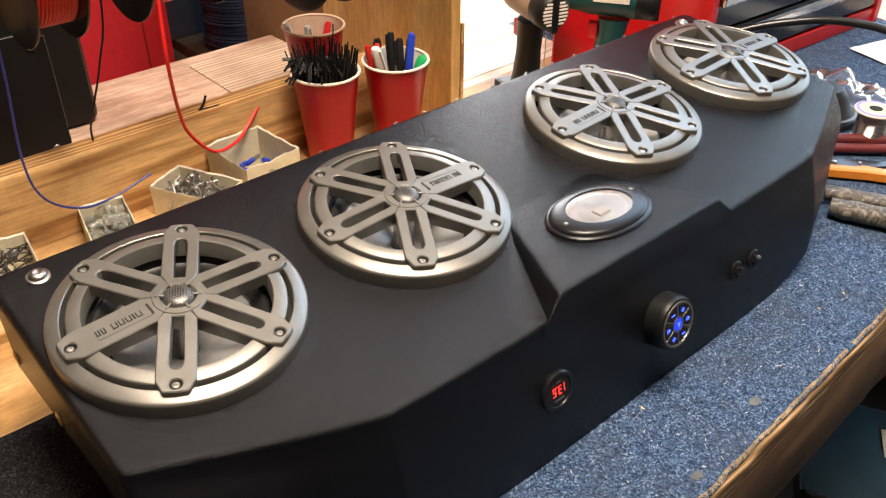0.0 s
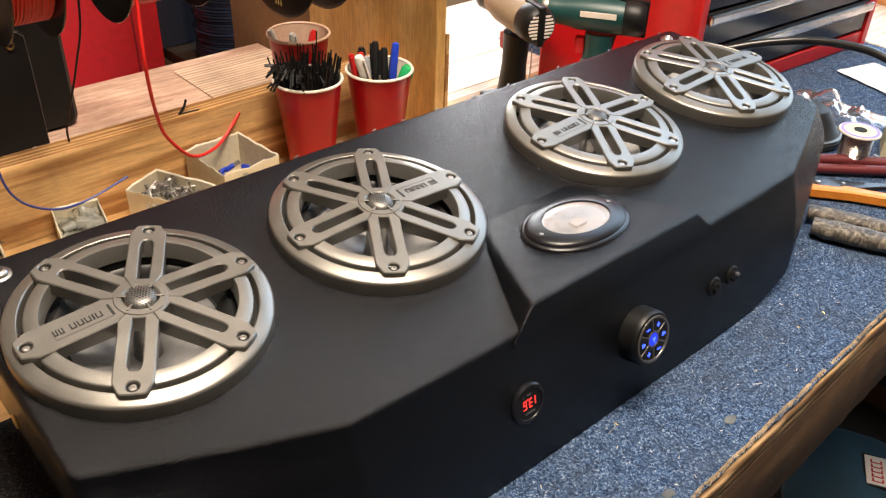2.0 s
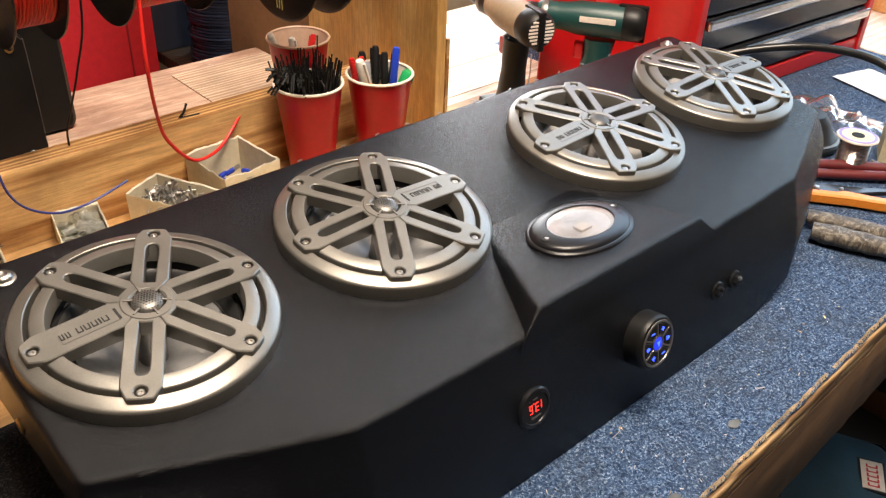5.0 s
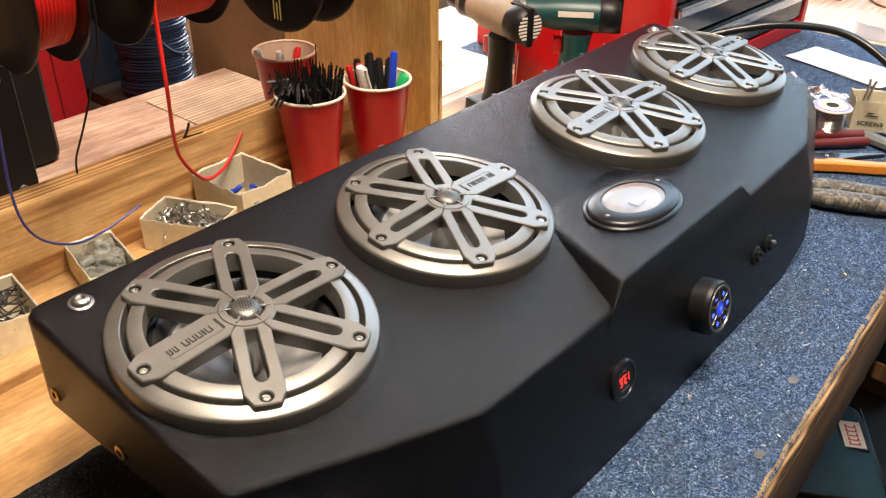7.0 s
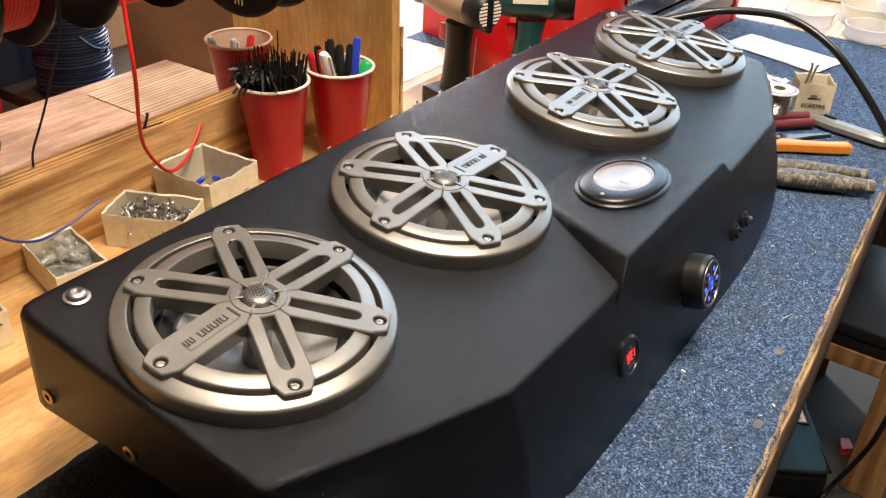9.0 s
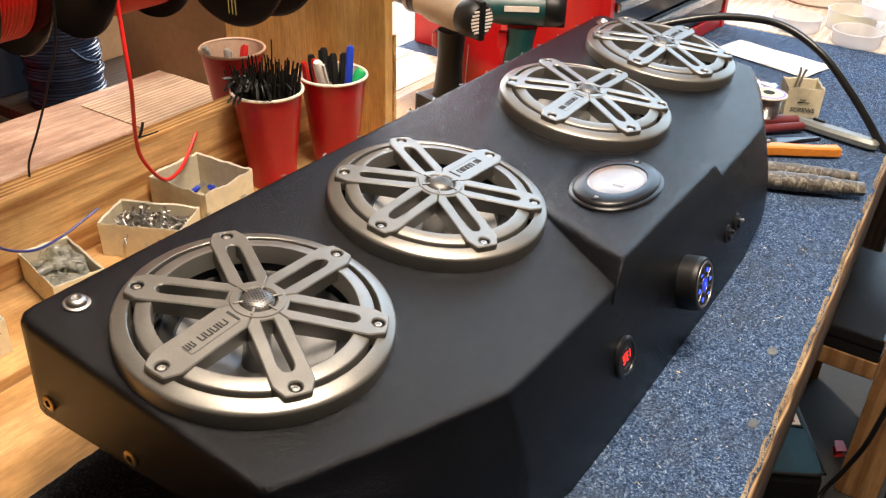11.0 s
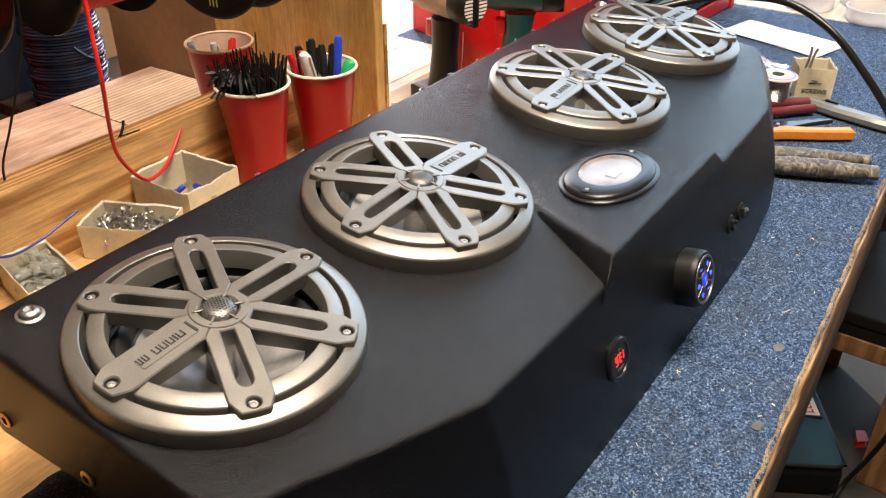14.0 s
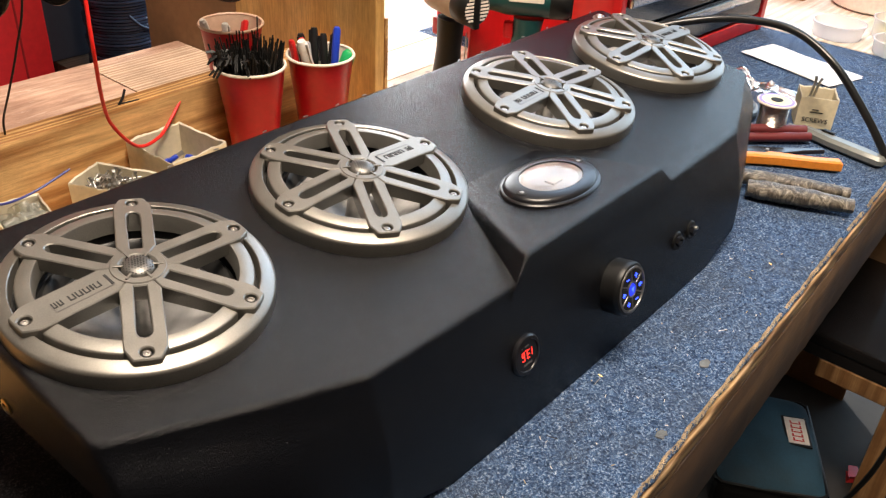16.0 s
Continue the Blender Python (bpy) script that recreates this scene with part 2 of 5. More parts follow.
def add_box(bm, lo, hi, bevel=0.0, m=None):
    geo = bmesh.ops.create_cube(bm, size=1.0)
    lo, hi = Vector(lo), Vector(hi)
    for v in geo["verts"]:
        v.co = Vector([lo[i] + (v.co[i] + 0.5) * (hi[i] - lo[i]) for i in range(3)])
    verts = geo["verts"]
    if bevel:
        edges = list({e for v in verts for e in v.link_edges})
        out = bmesh.ops.bevel(bm, geom=edges, offset=bevel, segments=2, affect="EDGES", profile=0.6)
        verts = list({v for f in out["faces"] for v in f.verts} | {v for v in verts if v.is_valid})
    if m is not None:
        bmesh.ops.transform(bm, matrix=m, verts=verts)
    return verts


def box(lo, hi, bevel=0.002, m=None):
    bm = bmesh.new()
    add_box(bm, lo, hi, bevel, m)
    return bm


def lathe(profile, steps=48, m=None, bm=None, close=False):
    """Turns (radius, height) pairs round z."""
    bm = bm or bmesh.new()
    rings = []
    for r, z in profile:
        if r < 1e-6:
            rings.append([bm.verts.new((0, 0, z))])
        else:
            rings.append([bm.verts.new((r * math.cos(2 * math.pi * i / steps), r * math.sin(2 * math.pi * i / steps), z)) for i in range(steps)])
    pairs = list(zip(rings, rings[1:])) + ([(rings[-1], rings[0])] if close else [])
    for a, b in pairs:
        for i in range(steps):
            j = (i + 1) % steps
            if len(a) == 1 and len(b) == 1:
                continue
            if len(a) == 1:
                bm.faces.new((a[0], b[i], b[j]))
            elif len(b) == 1:
                bm.faces.new((a[i], a[j], b[0]))
            else:
                bm.faces.new((a[i], a[j], b[j], b[i]))
    if m is not None:
        bmesh.ops.transform(bm, matrix=m, verts=[v for r in rings for v in r])
    return bm


def tube(points, radius, sides=8, bm=None, smooth=6):
    """A round wire along a smooth line through points. radius: a number or one for each end."""
    bm = bm or bmesh.new()
    pts = [Vector(p) for p in points]
    line = []
    for i in range(len(pts) - 1):
        p0, p1, p2, p3 = pts[max(i - 1, 0)], pts[i], pts[i + 1], pts[min(i + 2, len(pts) - 1)]
        for k in range(smooth):
            t = k / smooth
            line.append(0.5 * (2 * p1 + (p2 - p0) * t + (2 * p0 - 5 * p1 + 4 * p2 - p3) * t * t + (3 * p1 - p0 - 3 * p2 + p3) * t**3))
    line.append(pts[-1])
    r0, r1 = radius if isinstance(radius, tuple) else (radius, radius)
    rings, up = [], Vector((0.31, 0.17, 0.93))
    for i, p in enumerate(line):
        d = (line[min(i + 1, len(line) - 1)] - line[max(i - 1, 0)]).normalized()
        a = d.cross(up)
        a = a.normalized() if a.length > 1e-4 else d.orthogonal().normalized()
        b = d.cross(a)
        up = -b if b.dot(up) < 0 else b
        r = r0 + (r1 - r0) * i / max(1, len(line) - 1)
        rings.append([bm.verts.new(p + r * (math.cos(2 * math.pi * k / sides) * a + math.sin(2 * math.pi * k / sides) * b)) for k in range(sides)])
    for a, b in zip(rings, rings[1:]):
        for k in range(sides):
            bm.faces.new((a[k], a[(k + 1) % sides], b[(k + 1) % sides], b[k]))
    bm.faces.new(rings[0])
    bm.faces.new(rings[-1])
    return bm


def loops(rings, bm=None, cap0=False, cap1=False):
    """Skins closed rings of equally many points, one after another."""
    bm = bm or bmesh.new()
    made = [[bm.verts.new(p) for p in ring] for ring in rings]
    n = len(made[0])
    for a, b in zip(made, made[1:]):
        for i in range(n):
            bm.faces.new((a[i], a[(i + 1) % n], b[(i + 1) % n], b[i]))
    if cap0:
        bm.faces.new(made[0])
    if cap1:
        bm.faces.new(made[-1])
    return bm


def offset_ring(points, d):
    """A flat closed ring moved inwards by d (counter-clockwise points)."""
    out, n = [], len(points)
    for i in range(n):
        a, p, b = Vector(points[i - 1][:2]), Vector(points[i][:2]), Vector(points[(i + 1) % n][:2])
        u, w = (p - a).normalized(), (b - p).normalized()
        na, nb = Vector((-u.y, u.x)), Vector((-w.y, w.x))
        k = (na + nb) / max(0.35, 1 + na.dot(nb))
        out.append((p.x + d * k.x, p.y + d * k.y))
    return out


def ellipse(a, b, steps, cx=0.0, cy=0.0):
    return [(cx + a * math.cos(2 * math.pi * i / steps), cy + b * math.sin(2 * math.pi * i / steps)) for i in range(steps)]

# ---- the room, closed all round ----


def structure(name, bm, mat, label=""):
    return tagged(part(name, bm, mat, None, label), label, "", "", "structure")


FLOOR_Z = -0.92
NORTH, TOP = 2.7, 2.3


def holed_wall(name, axis, at, span, hole, mat, label):
    """A wall 0.1 m thick across one axis, over span (a0, a1, z0, z1), with one opening."""
    (a0, a1, z0, z1), (h0, h1, k0, k1) = span, hole
    bm = bmesh.new()
    for p0, p1, q0, q1 in ((a0, h0, z0, z1), (h1, a1, z0, z1), (h0, h1, z0, k0), (h0, h1, k1, z1)):
        lo, hi = [0, 0, q0], [0, 0, q1]
        lo[1 - axis], hi[1 - axis], lo[axis], hi[axis] = p0, p1, at, at + 0.1
        if q1 > q0:
            add_box(bm, lo, hi)
    return structure(name, bm, mat, label)


structure("floor", box((-2.6, -2.6, FLOOR_Z - 0.1), (3.5, NORTH, FLOOR_Z), 0), DARK_CONCRETE, "concrete workshop floor, its colour darkened for shade")
# unseen ceiling; its two openings are made up for the added lamps
bm = bmesh.new()
for x0, x1, y0, y1 in ((-2.6, -1.1, -2.6, NORTH), (0.3, 1.8, -2.6, NORTH), (3.2, 3.5, -2.6, NORTH), (-1.1, 0.3, -2.6, -1.0), (-1.1, 0.3, 0.3, NORTH), (1.8, 3.2, -2.6, -0.3), (1.8, 3.2, 1.9, NORTH)):
    add_box(bm, (x0, y0, TOP), (x1, y1, TOP + 0.1))
structure("ceiling", bm, PLASTER, "plain pale unseen ceiling with two openings for added lamps")
# walls out of view, made dark so the console mirrors little light
UNSEEN_WALL = speckled("unseen_dark_wall", (0.06, 0.045, 0.035), 0.8, 0, 0.2, 5)
structure("wall_west", box((-2.7, -2.6, FLOOR_Z), (-2.6, NORTH, TOP), 0), UNSEEN_WALL, "unseen dark wall closing the workshop")
structure("wall_south", box((-2.7, -2.7, FLOOR_Z), (3.6, -2.6, TOP), 0), UNSEEN_WALL, "unseen dark wall closing the workshop")
holed_wall("wall_north", 1, NORTH, (-2.7, 3.6, FLOOR_Z, TOP), (1.2, 3.3, 0.1, 1.75), speckled("hardboard_wall", (0.34, 0.20, 0.10), 0.8, 0, 0.2, 5), "brown hardboard workshop wall with a wide window")
holed_wall("wall_east", 0, 3.5, (-2.6, NORTH, FLOOR_Z, TOP), (-1.5, 2.55, FLOOR_Z, 2.2), PLASTER, "pale workshop wall with an open doorway")
structure("ground", box((-60, -60, FLOOR_Z - 0.3), (60, 60, FLOOR_Z - 0.1), 0), DARK_CONCRETE, "flat ground outside the workshop in the darkened floor colour")

# ---- the workbench ----
bench = thing("workbench", "old timber workbench topped with worn blue carpet", "workbench")


def edge_y(x):
    return -0.318 + 0.045 * x


# carpet sheet with a frayed front edge, in two pieces of different colour
rng = random.Random(5)
xs = [-1.6 + 2.8 * i / 700 for i in range(701)]
rows = []
for x in xs:
    fray = 0.0020 * noise.noise((x * 40, 3.1, 0)) + 0.0010 * noise.noise((x * 160, 7.7, 0)) + 0.003 * max(0, noise.noise((x * 9, 1.3, 0)))
    y0 = edge_y(x) + fray
    lift = 0.0015 * noise.noise((x * 25, 0.4, 2))
    back = 0.163 + 0.002 * noise.noise((x * 90, 5.5, 0)) if x < 0.60 else 0.62
    rows.append([(x, y0, -0.008), (x, y0 - 0.001, -0.003 + lift), (x, y0 + 0.004, 0.0), (x, y0 + 0.03, 0), (x, back - 0.003, 0), (x, back, -0.007)])


def carpet_piece(name, rows, material, label):
    bm = bmesh.new()
    made = [[bm.verts.new(p) for p in r] for r in rows]
    for a, b in zip(made, made[1:]):
        for i in range(5):
            bm.faces.new((a[i], b[i], b[i + 1], a[i + 1]))
    return tagged(part(name, bm, material, None, smooth=True), label, "carpet")


JOIN = 310
carpet_piece("carpet", rows[JOIN:], CARPET, "worn blue grey carpet covering the workbench top")
carpet_piece("dark_carpet_end", rows[:JOIN], CHARCOAL, "dark charcoal stretch of carpet on the workbench end")

# frayed tufts along the carpet's cut edge
bm = bmesh.new()
for k in range(3600):
    x = rng.uniform(-0.35, 1.2)
    y = edge_y(x) + 0.0020 * noise.noise((x * 40, 3.1, 0)) + 0.004
    if noise.noise((x * 22, 9.0, 0)) < -0.35:
        continue
    L = rng.uniform(0.001, 0.0050)
    tube([(x, y, -0.001), (x + rng.uniform(-0.002, 0.002), y - L * 0.7, 0.0015 * rng.random()), (x + rng.uniform(-0.004, 0.004), y - L, -0.004 * rng.random())], 0.00022, 3, bm, 1)
tagged(part("carpet_fringe", bm, speckled("tan_backing_fibre", (0.56, 0.43, 0.27), 0.9, 0, 0.4, 200)), "frayed tan backing fibres along the carpet edge", "fringe", "", "stuff")

# plies of the bench front under the carpet
for n, (z0, z1, dy, mat) in enumerate(((-0.019, -0.0085, -0.0035, PLY_EDGE), (-0.0225, -0.0195, 0.004, DARKWOOD), (-0.034, -0.023, -0.0025, PLY_EDGE), (-0.155, -0.035, -0.004, FRONTWOOD))):
    bm = bmesh.new()
    made = []
    for i in range(141):
        x = -1.6 + 2.86 * i / 140
        y0 = edge_y(x) + dy + 0.0014 * noise.noise((x * 30, n * 3.0, 0)) + (0.0008 * noise.noise((x * 110, n * 5.0, 0)) if n < 3 else 0)
        y1 = 0.836 if n < 3 else y0 + 0.038
        made.append([bm.verts.new(p) for p in ((x, y1, z1), (x, y0 + 0.001, z1), (x, y0, z1 - 0.0015), (x, y0, z0 + 0.0015), (x, y0 + 0.001, z0), (x, y1, z0))])
    for a, b in zip(made, made[1:]):
        for k in range(6):
            bm.faces.new((a[k], a[(k + 1) % 6], b[(k + 1) % 6], b[k]))
    bm.faces.new(made[0])
    bm.faces.new(made[-1])
    part("front_board" if n == 3 else "plywood_layer", bm, mat, bench, "rough split timber edge", smooth=True)
for x in (-1.5, 1.9):
    part("leg", box((x, -0.26, FLOOR_Z), (x + 0.09, -0.17, -0.035), 0.004), DARKWOOD, bench)
    part("leg", box((x, 0.70, FLOOR_Z), (x + 0.09, 0.79, -0.035), 0.004), DARKWOOD, bench)

# boards behind the carpet
for n, (y0, y1, z) in enumerate(((0.166, 0.305, -0.007), (0.307, 0.444, 0.004))):
    part("bench_board", box((-1.6, y0, -0.019), (0.62, y1, z), 0.0025), PINE, bench, "bare scuffed pine board")
rail = tagged(part("timber_rail", box((-1.6, 0.445, -0.0185), (0.209, 0.480, 0.107), 0.004), PINE_RAIL), "rough-sawn pine rail running along the bench back", "timber rail")
shelf = tagged(part("plywood_shelf", box((-1.6, 0.4805, -0.0185), (0.209, 0.838, 0.015), 0.002), PLY_PINK), "weathered splintered plywood shelf behind the rail", "shelf")
cross = tagged(part("plywood_offcut", box((0.02, 0.51, 0.0155), (0.205, 0.80, 0.0178), 0.0006), wood("ribbed_plywood", (0.76, 0.60, 0.47), (0.50, 0.34, 0.24), 34, turn=(0, 0, 0), stretch=(0.04, 1, 1), bump=0.8)), "pale ribbed plywood offcut lying on the shelf", "plywood")
upright = thing("upright_panel", "varnished plywood upright standing at the bench back", "panel")
# height above the view is added to keep sun off the shelf
part("board", box((0.21, 0.338, -0.0185), (0.228, 0.66, 1.2), 0.002), PLY_PANEL, upright)
part("edge_strip", box((0.2285, 0.336, -0.0185), (0.234, 0.36, 0.172), 0.001), PINE_RAIL, upright, "thin split pine strip")
bm = bmesh.new()
add_box(bm, (0.2105, 0.6605, -0.60), (0.2275, 0.93, 1.2))
# unseen upper piece, added only to block sun from the shelf
add_box(bm, (0.2105, 0.9301, 0.10), (0.2275, 1.30, 1.2))
backb = tagged(part("divider_board", bm, CARD_BROWN), "brown stained hardboard divider with an added out-of-view sun block", "board")
plank = thing("planked_bench", "pale raw planks lit white by daylight", "planks")
PALE = wood("pale_raw_planks", (0.84, 0.76, 0.66), (0.74, 0.62, 0.50), 16, stretch=(0.04, 1, 1), rough=0.7, bump=0.5)
for k in range(12):
    part("plank", box((0.236 if k < 7 else 0.40 + 0.012 * (k - 7), 0.17 + 0.10 * k, -0.0185), (0.61, 0.268 + 0.10 * k, 0.002), 0.002), PALE, plank)

# ---- the speaker console ----
TILT = pose(0, 0, 0.19, 7.4)
PZ = -0.0205
CX = -0.009
console = thing("speaker_console", "black textured plastic console with four speakers on the carpet", "speaker console")


def rounded(points, r, steps=3):
    out, n = [], len(points)
    for i in range(n):
        a, p, b = (Vector(points[k % n]) for k in (i - 1, i, i + 1))
        u, w = (a - p).normalized(), (b - p).normalized()
        bend = math.pi - u.angle(w)
        if bend < 0.03:
            out.append(tuple(p))
            continue
        d = min(r, r * math.tan(bend / 2) if bend < 2 else r)
        for k in range(steps + 1):
            t = k / steps
            out.append(tuple((p + u * d) * (1 - t) ** 2 + p * 2 * t * (1 - t) + (p + w * d) * t * t))
    return out


def console_z(y, world_z):
    """Height in the console's frame of the level world_z at depth y of that frame."""
    return (world_z - 0.19 - y * math.sin(radians(7.4))) / math.cos(radians(7.4))


half = [(0.1445, -0.1842), (0.2364, -0.1823), (0.3074, -0.1798), (0.3744, -0.1550), (0.4847, -0.1100), (0.4847, 0.1337), (0.3744, 0.1337), (0.2364, 0.1337)]
outline = [(CX - x, y) for x, y in reversed(half[:5])] + [(CX + x, y) for x, y in half] + [(CX - x, y) for x, y in reversed(half[5:])]
top = rounded(outline, 0.016)


def drop(p, f):
    """The console's side a share f of the way down."""
    x, y = p
    lean = max(0.0, min(1.0, (-0.06 - y) / 0.04))
    end = max(0.0, min(1.0, (abs(x - CX) - 0.255) / 0.225))
    yb = y - lean * (0.042 - 0.016 * end)
    low = console_z(yb, 0.0005 + (0.095 - 0.03 * y) * end)
    bulge = lean * 0.007 * math.sin(math.pi * f)
    return (x * (1 - 0.006 * f), y + (yb - y) * f - bulge, PZ - 0.007 + (low - PZ + 0.007) * f)


rings = []
R = 0.007
for k in range(5):
    a = math.pi / 2 * k / 4
    ring = offset_ring(top, R * (1 - math.sin(a)))
    rings.append([(x, y, PZ - R * (1 - math.cos(a))) for x, y in ring])
for f in (0.2, 0.4, 0.6, 0.8, 1.0):
    rings.append([drop(p, f) for p in top])
bm = loops(rings, cap1=True)
bm.edges.ensure_lookup_table()
rim = [e for e in bm.edges if e.is_boundary]
CENTRES = [(-0.387, -0.001), (-0.1540, -0.001), (0.1500, -0.002), (0.3820, -0.002)]
for cx, cy in CENTRES:
    vs = [bm.verts.new((x, y, PZ)) for x, y in ellipse(0.083, 0.083, 48, cx, cy)]
    rim += [bm.edges.new((vs[i], vs[(i + 1) % 48])) for i in range(48)]
bmesh.ops.triangle_fill(bm, use_beauty=True, edges=rim)
bmesh.ops.transform(bm, matrix=TILT, verts=bm.verts)
part("shell", bm, PLASTIC, console, smooth=True)

# raised pod for the lamp
bm = bmesh.new()
P = [(-0.068, -0.050, PZ - 0.001), (0.050, -0.050, PZ - 0.001), (0.106, -0.1770, 0.0005), (-0.1285, -0.1770, 0.0005),
     (0.134, -0.1845, PZ - 0.003), (-0.153, -0.1845, PZ - 0.003), (-0.154, -0.189, PZ - 0.02), (0.135, -0.189, PZ - 0.02), (0.058, -0.043, PZ - 0.01), (-0.076, -0.043, PZ - 0.01)]
V = [bm.verts.new(p) for p in P]
for f in ((0, 1, 2, 3), (3, 2, 4, 5), (5, 4, 7, 6), (1, 8, 7, 4, 2), (0, 3, 5, 6, 9), (0, 9, 8, 1)):
    bm.faces.new([V[i] for i in f])
soft = [e for e in bm.edges if {V.index(v) for v in e.verts} in ({3, 2}, {3, 0}, {2, 1}, {3, 5}, {2, 4})]
bmesh.ops.bevel(bm, geom=soft, offset=0.0045, segments=3, affect="EDGES", profile=0.5)
bmesh.ops.transform(bm, matrix=TILT, verts=bm.verts)
part("lamp_pod", bm, PLASTIC, console, smooth=True)


def face_pose(x, zc, out=0.0):
    """A pose on the console's front: local z points out of it, local y up along it."""
    f = (PZ - 0.007 - zc) / (PZ - 0.007 - console_z(-0.225, 0))
    y = -0.183 - 0.042 * f - 0.007 * math.sin(math.pi * f)
    n = Vector((0, -0.94, 0.34)).normalized()
    return TILT @ Matrix.Translation(Vector((x, y, zc)) + out * n) @ n.to_track_quat("Z", "Y").to_matrix().to_4x4()


# ---- speakers ----
def holed_plate(outline, holes, z0, level, chamfer):
    """A plate with holes: its upper face lies at level(x, y), its upper edges are chamfered."""
    bm = bmesh.new()
    rim = []
    for n, ring in enumerate([outline] + holes):
        inward = offset_ring(ring, chamfer)
        rows = [[(x, y, z0) for x, y in ring], [(x, y, level(x, y) - chamfer) for x, y in ring], [(x, y, level(x, y)) for x, y in inward]]
        first = len(bm.verts)
        loops(rows, bm)
        bm.verts.ensure_lookup_table()
        vs = [bm.verts[first + 2 * len(ring) + k] for k in range(len(ring))]
        rim += [bm.edges.get((vs[k], vs[(k + 1) % len(vs)])) for k in range(len(vs))]
    bmesh.ops.triangle_fill(bm, use_beauty=True, edges=rim)
    return bm


ARM = [(0.0128, -0.0073), (0.0255, -0.0146), (0.0600, -0.0146), (0.0770, -0.0148), (0.0840, -0.0146), (0.0862, -0.0136), (0.0938, -0.0098), (0.0948, -0.0085), (0.0953, 0.0), (0.0948, 0.0085), (0.0938, 0.0098), (0.0862, 0.0136), (0.0840, 0.0146), (0.0770, 0.0148), (0.0600, 0.0146), (0.0255, 0.0146), (0.0128, 0.0073)]
SLOT = list(reversed([(0.0225, -0.0046), (0.0640, -0.0054), (0.0695, -0.0050), (0.0730, -0.0032), (0.0742, 0.0), (0.0730, 0.0032), (0.0695, 0.0050), (0.0640, 0.0054), (0.0225, 0.0046)]))
SCREW_HOLE = list(reversed(ellipse(0.0047, 0.0047, 18, 0.0878, 0.0)))


def arm_level(x, y):
    """The upper face of a spoke, falling a little towards its end."""
    return 0.0268 - 0.052 * (x - 0.020)


def bars(bm, rows, m, thick=0.0004):
    for x0, y0, x1, y1 in rows:
        add_box(bm, (x0, y0, 0), (x1, y1, thick), 0, m)


spk = thing("speaker", "round marine speaker with champagne six-spoke grille on the black console", "speaker", "speakers on the console")
trim = [(0.0860, -0.002), (0.1014, -0.002), (0.1014, 0.0128), (0.1010, 0.0142), (0.1000, 0.0152), (0.0986, 0.0159), (0.0908, 0.0186), (0.0900, 0.0187), (0.0893, 0.0182), (0.0890, 0.0170), (0.0884, 0.004)]
part("trim_ring", lathe(trim, 96, close=True), GRILLE_RING, spk, smooth=True)
inner = [(0.0848, 0.004), (0.0851, 0.0182), (0.0846, 0.0192), (0.0836, 0.0197), (0.0750, 0.0219), (0.0738, 0.0218), (0.0732, 0.0208), (0.0722, 0.0060)]
part("inner_ring", lathe(inner, 96, close=True), GRILLE, spk, smooth=True)
# black strip between the two rings, shade of the gap as colour
part("gap_shade", lathe([(0.0886, 0.005), (0.0846, 0.0055)], 64), HOLE, spk)
part("surround", lathe([(0.0850, 0.004), (0.0790, 0.001), (0.0765, -0.004), (0.0740, -0.005), (0.0715, -0.001), (0.0685, 0.001), (0.0650, -0.001), (0.0625, -0.006), (0.0605, -0.009), (0.0585, -0.0095)], 64), RUBBER, spk, "black rubber surround", smooth=True)
part("cone", lathe([(0.0590, -0.0095), (0.0575, -0.0110), (0.050, -0.016), (0.035, -0.025), (0.020, -0.033), (0.0, -0.036)], 64), CONE, spk, "pale grey cone", smooth=True)
part("tweeter_post", lathe([(0.0115, -0.036), (0.0105, -0.020), (0.0105, 0.012), (0.0165, 0.0165), (0.0165, 0.0195), (0.0, 0.0195)], 24), GUN, spk, smooth=True)
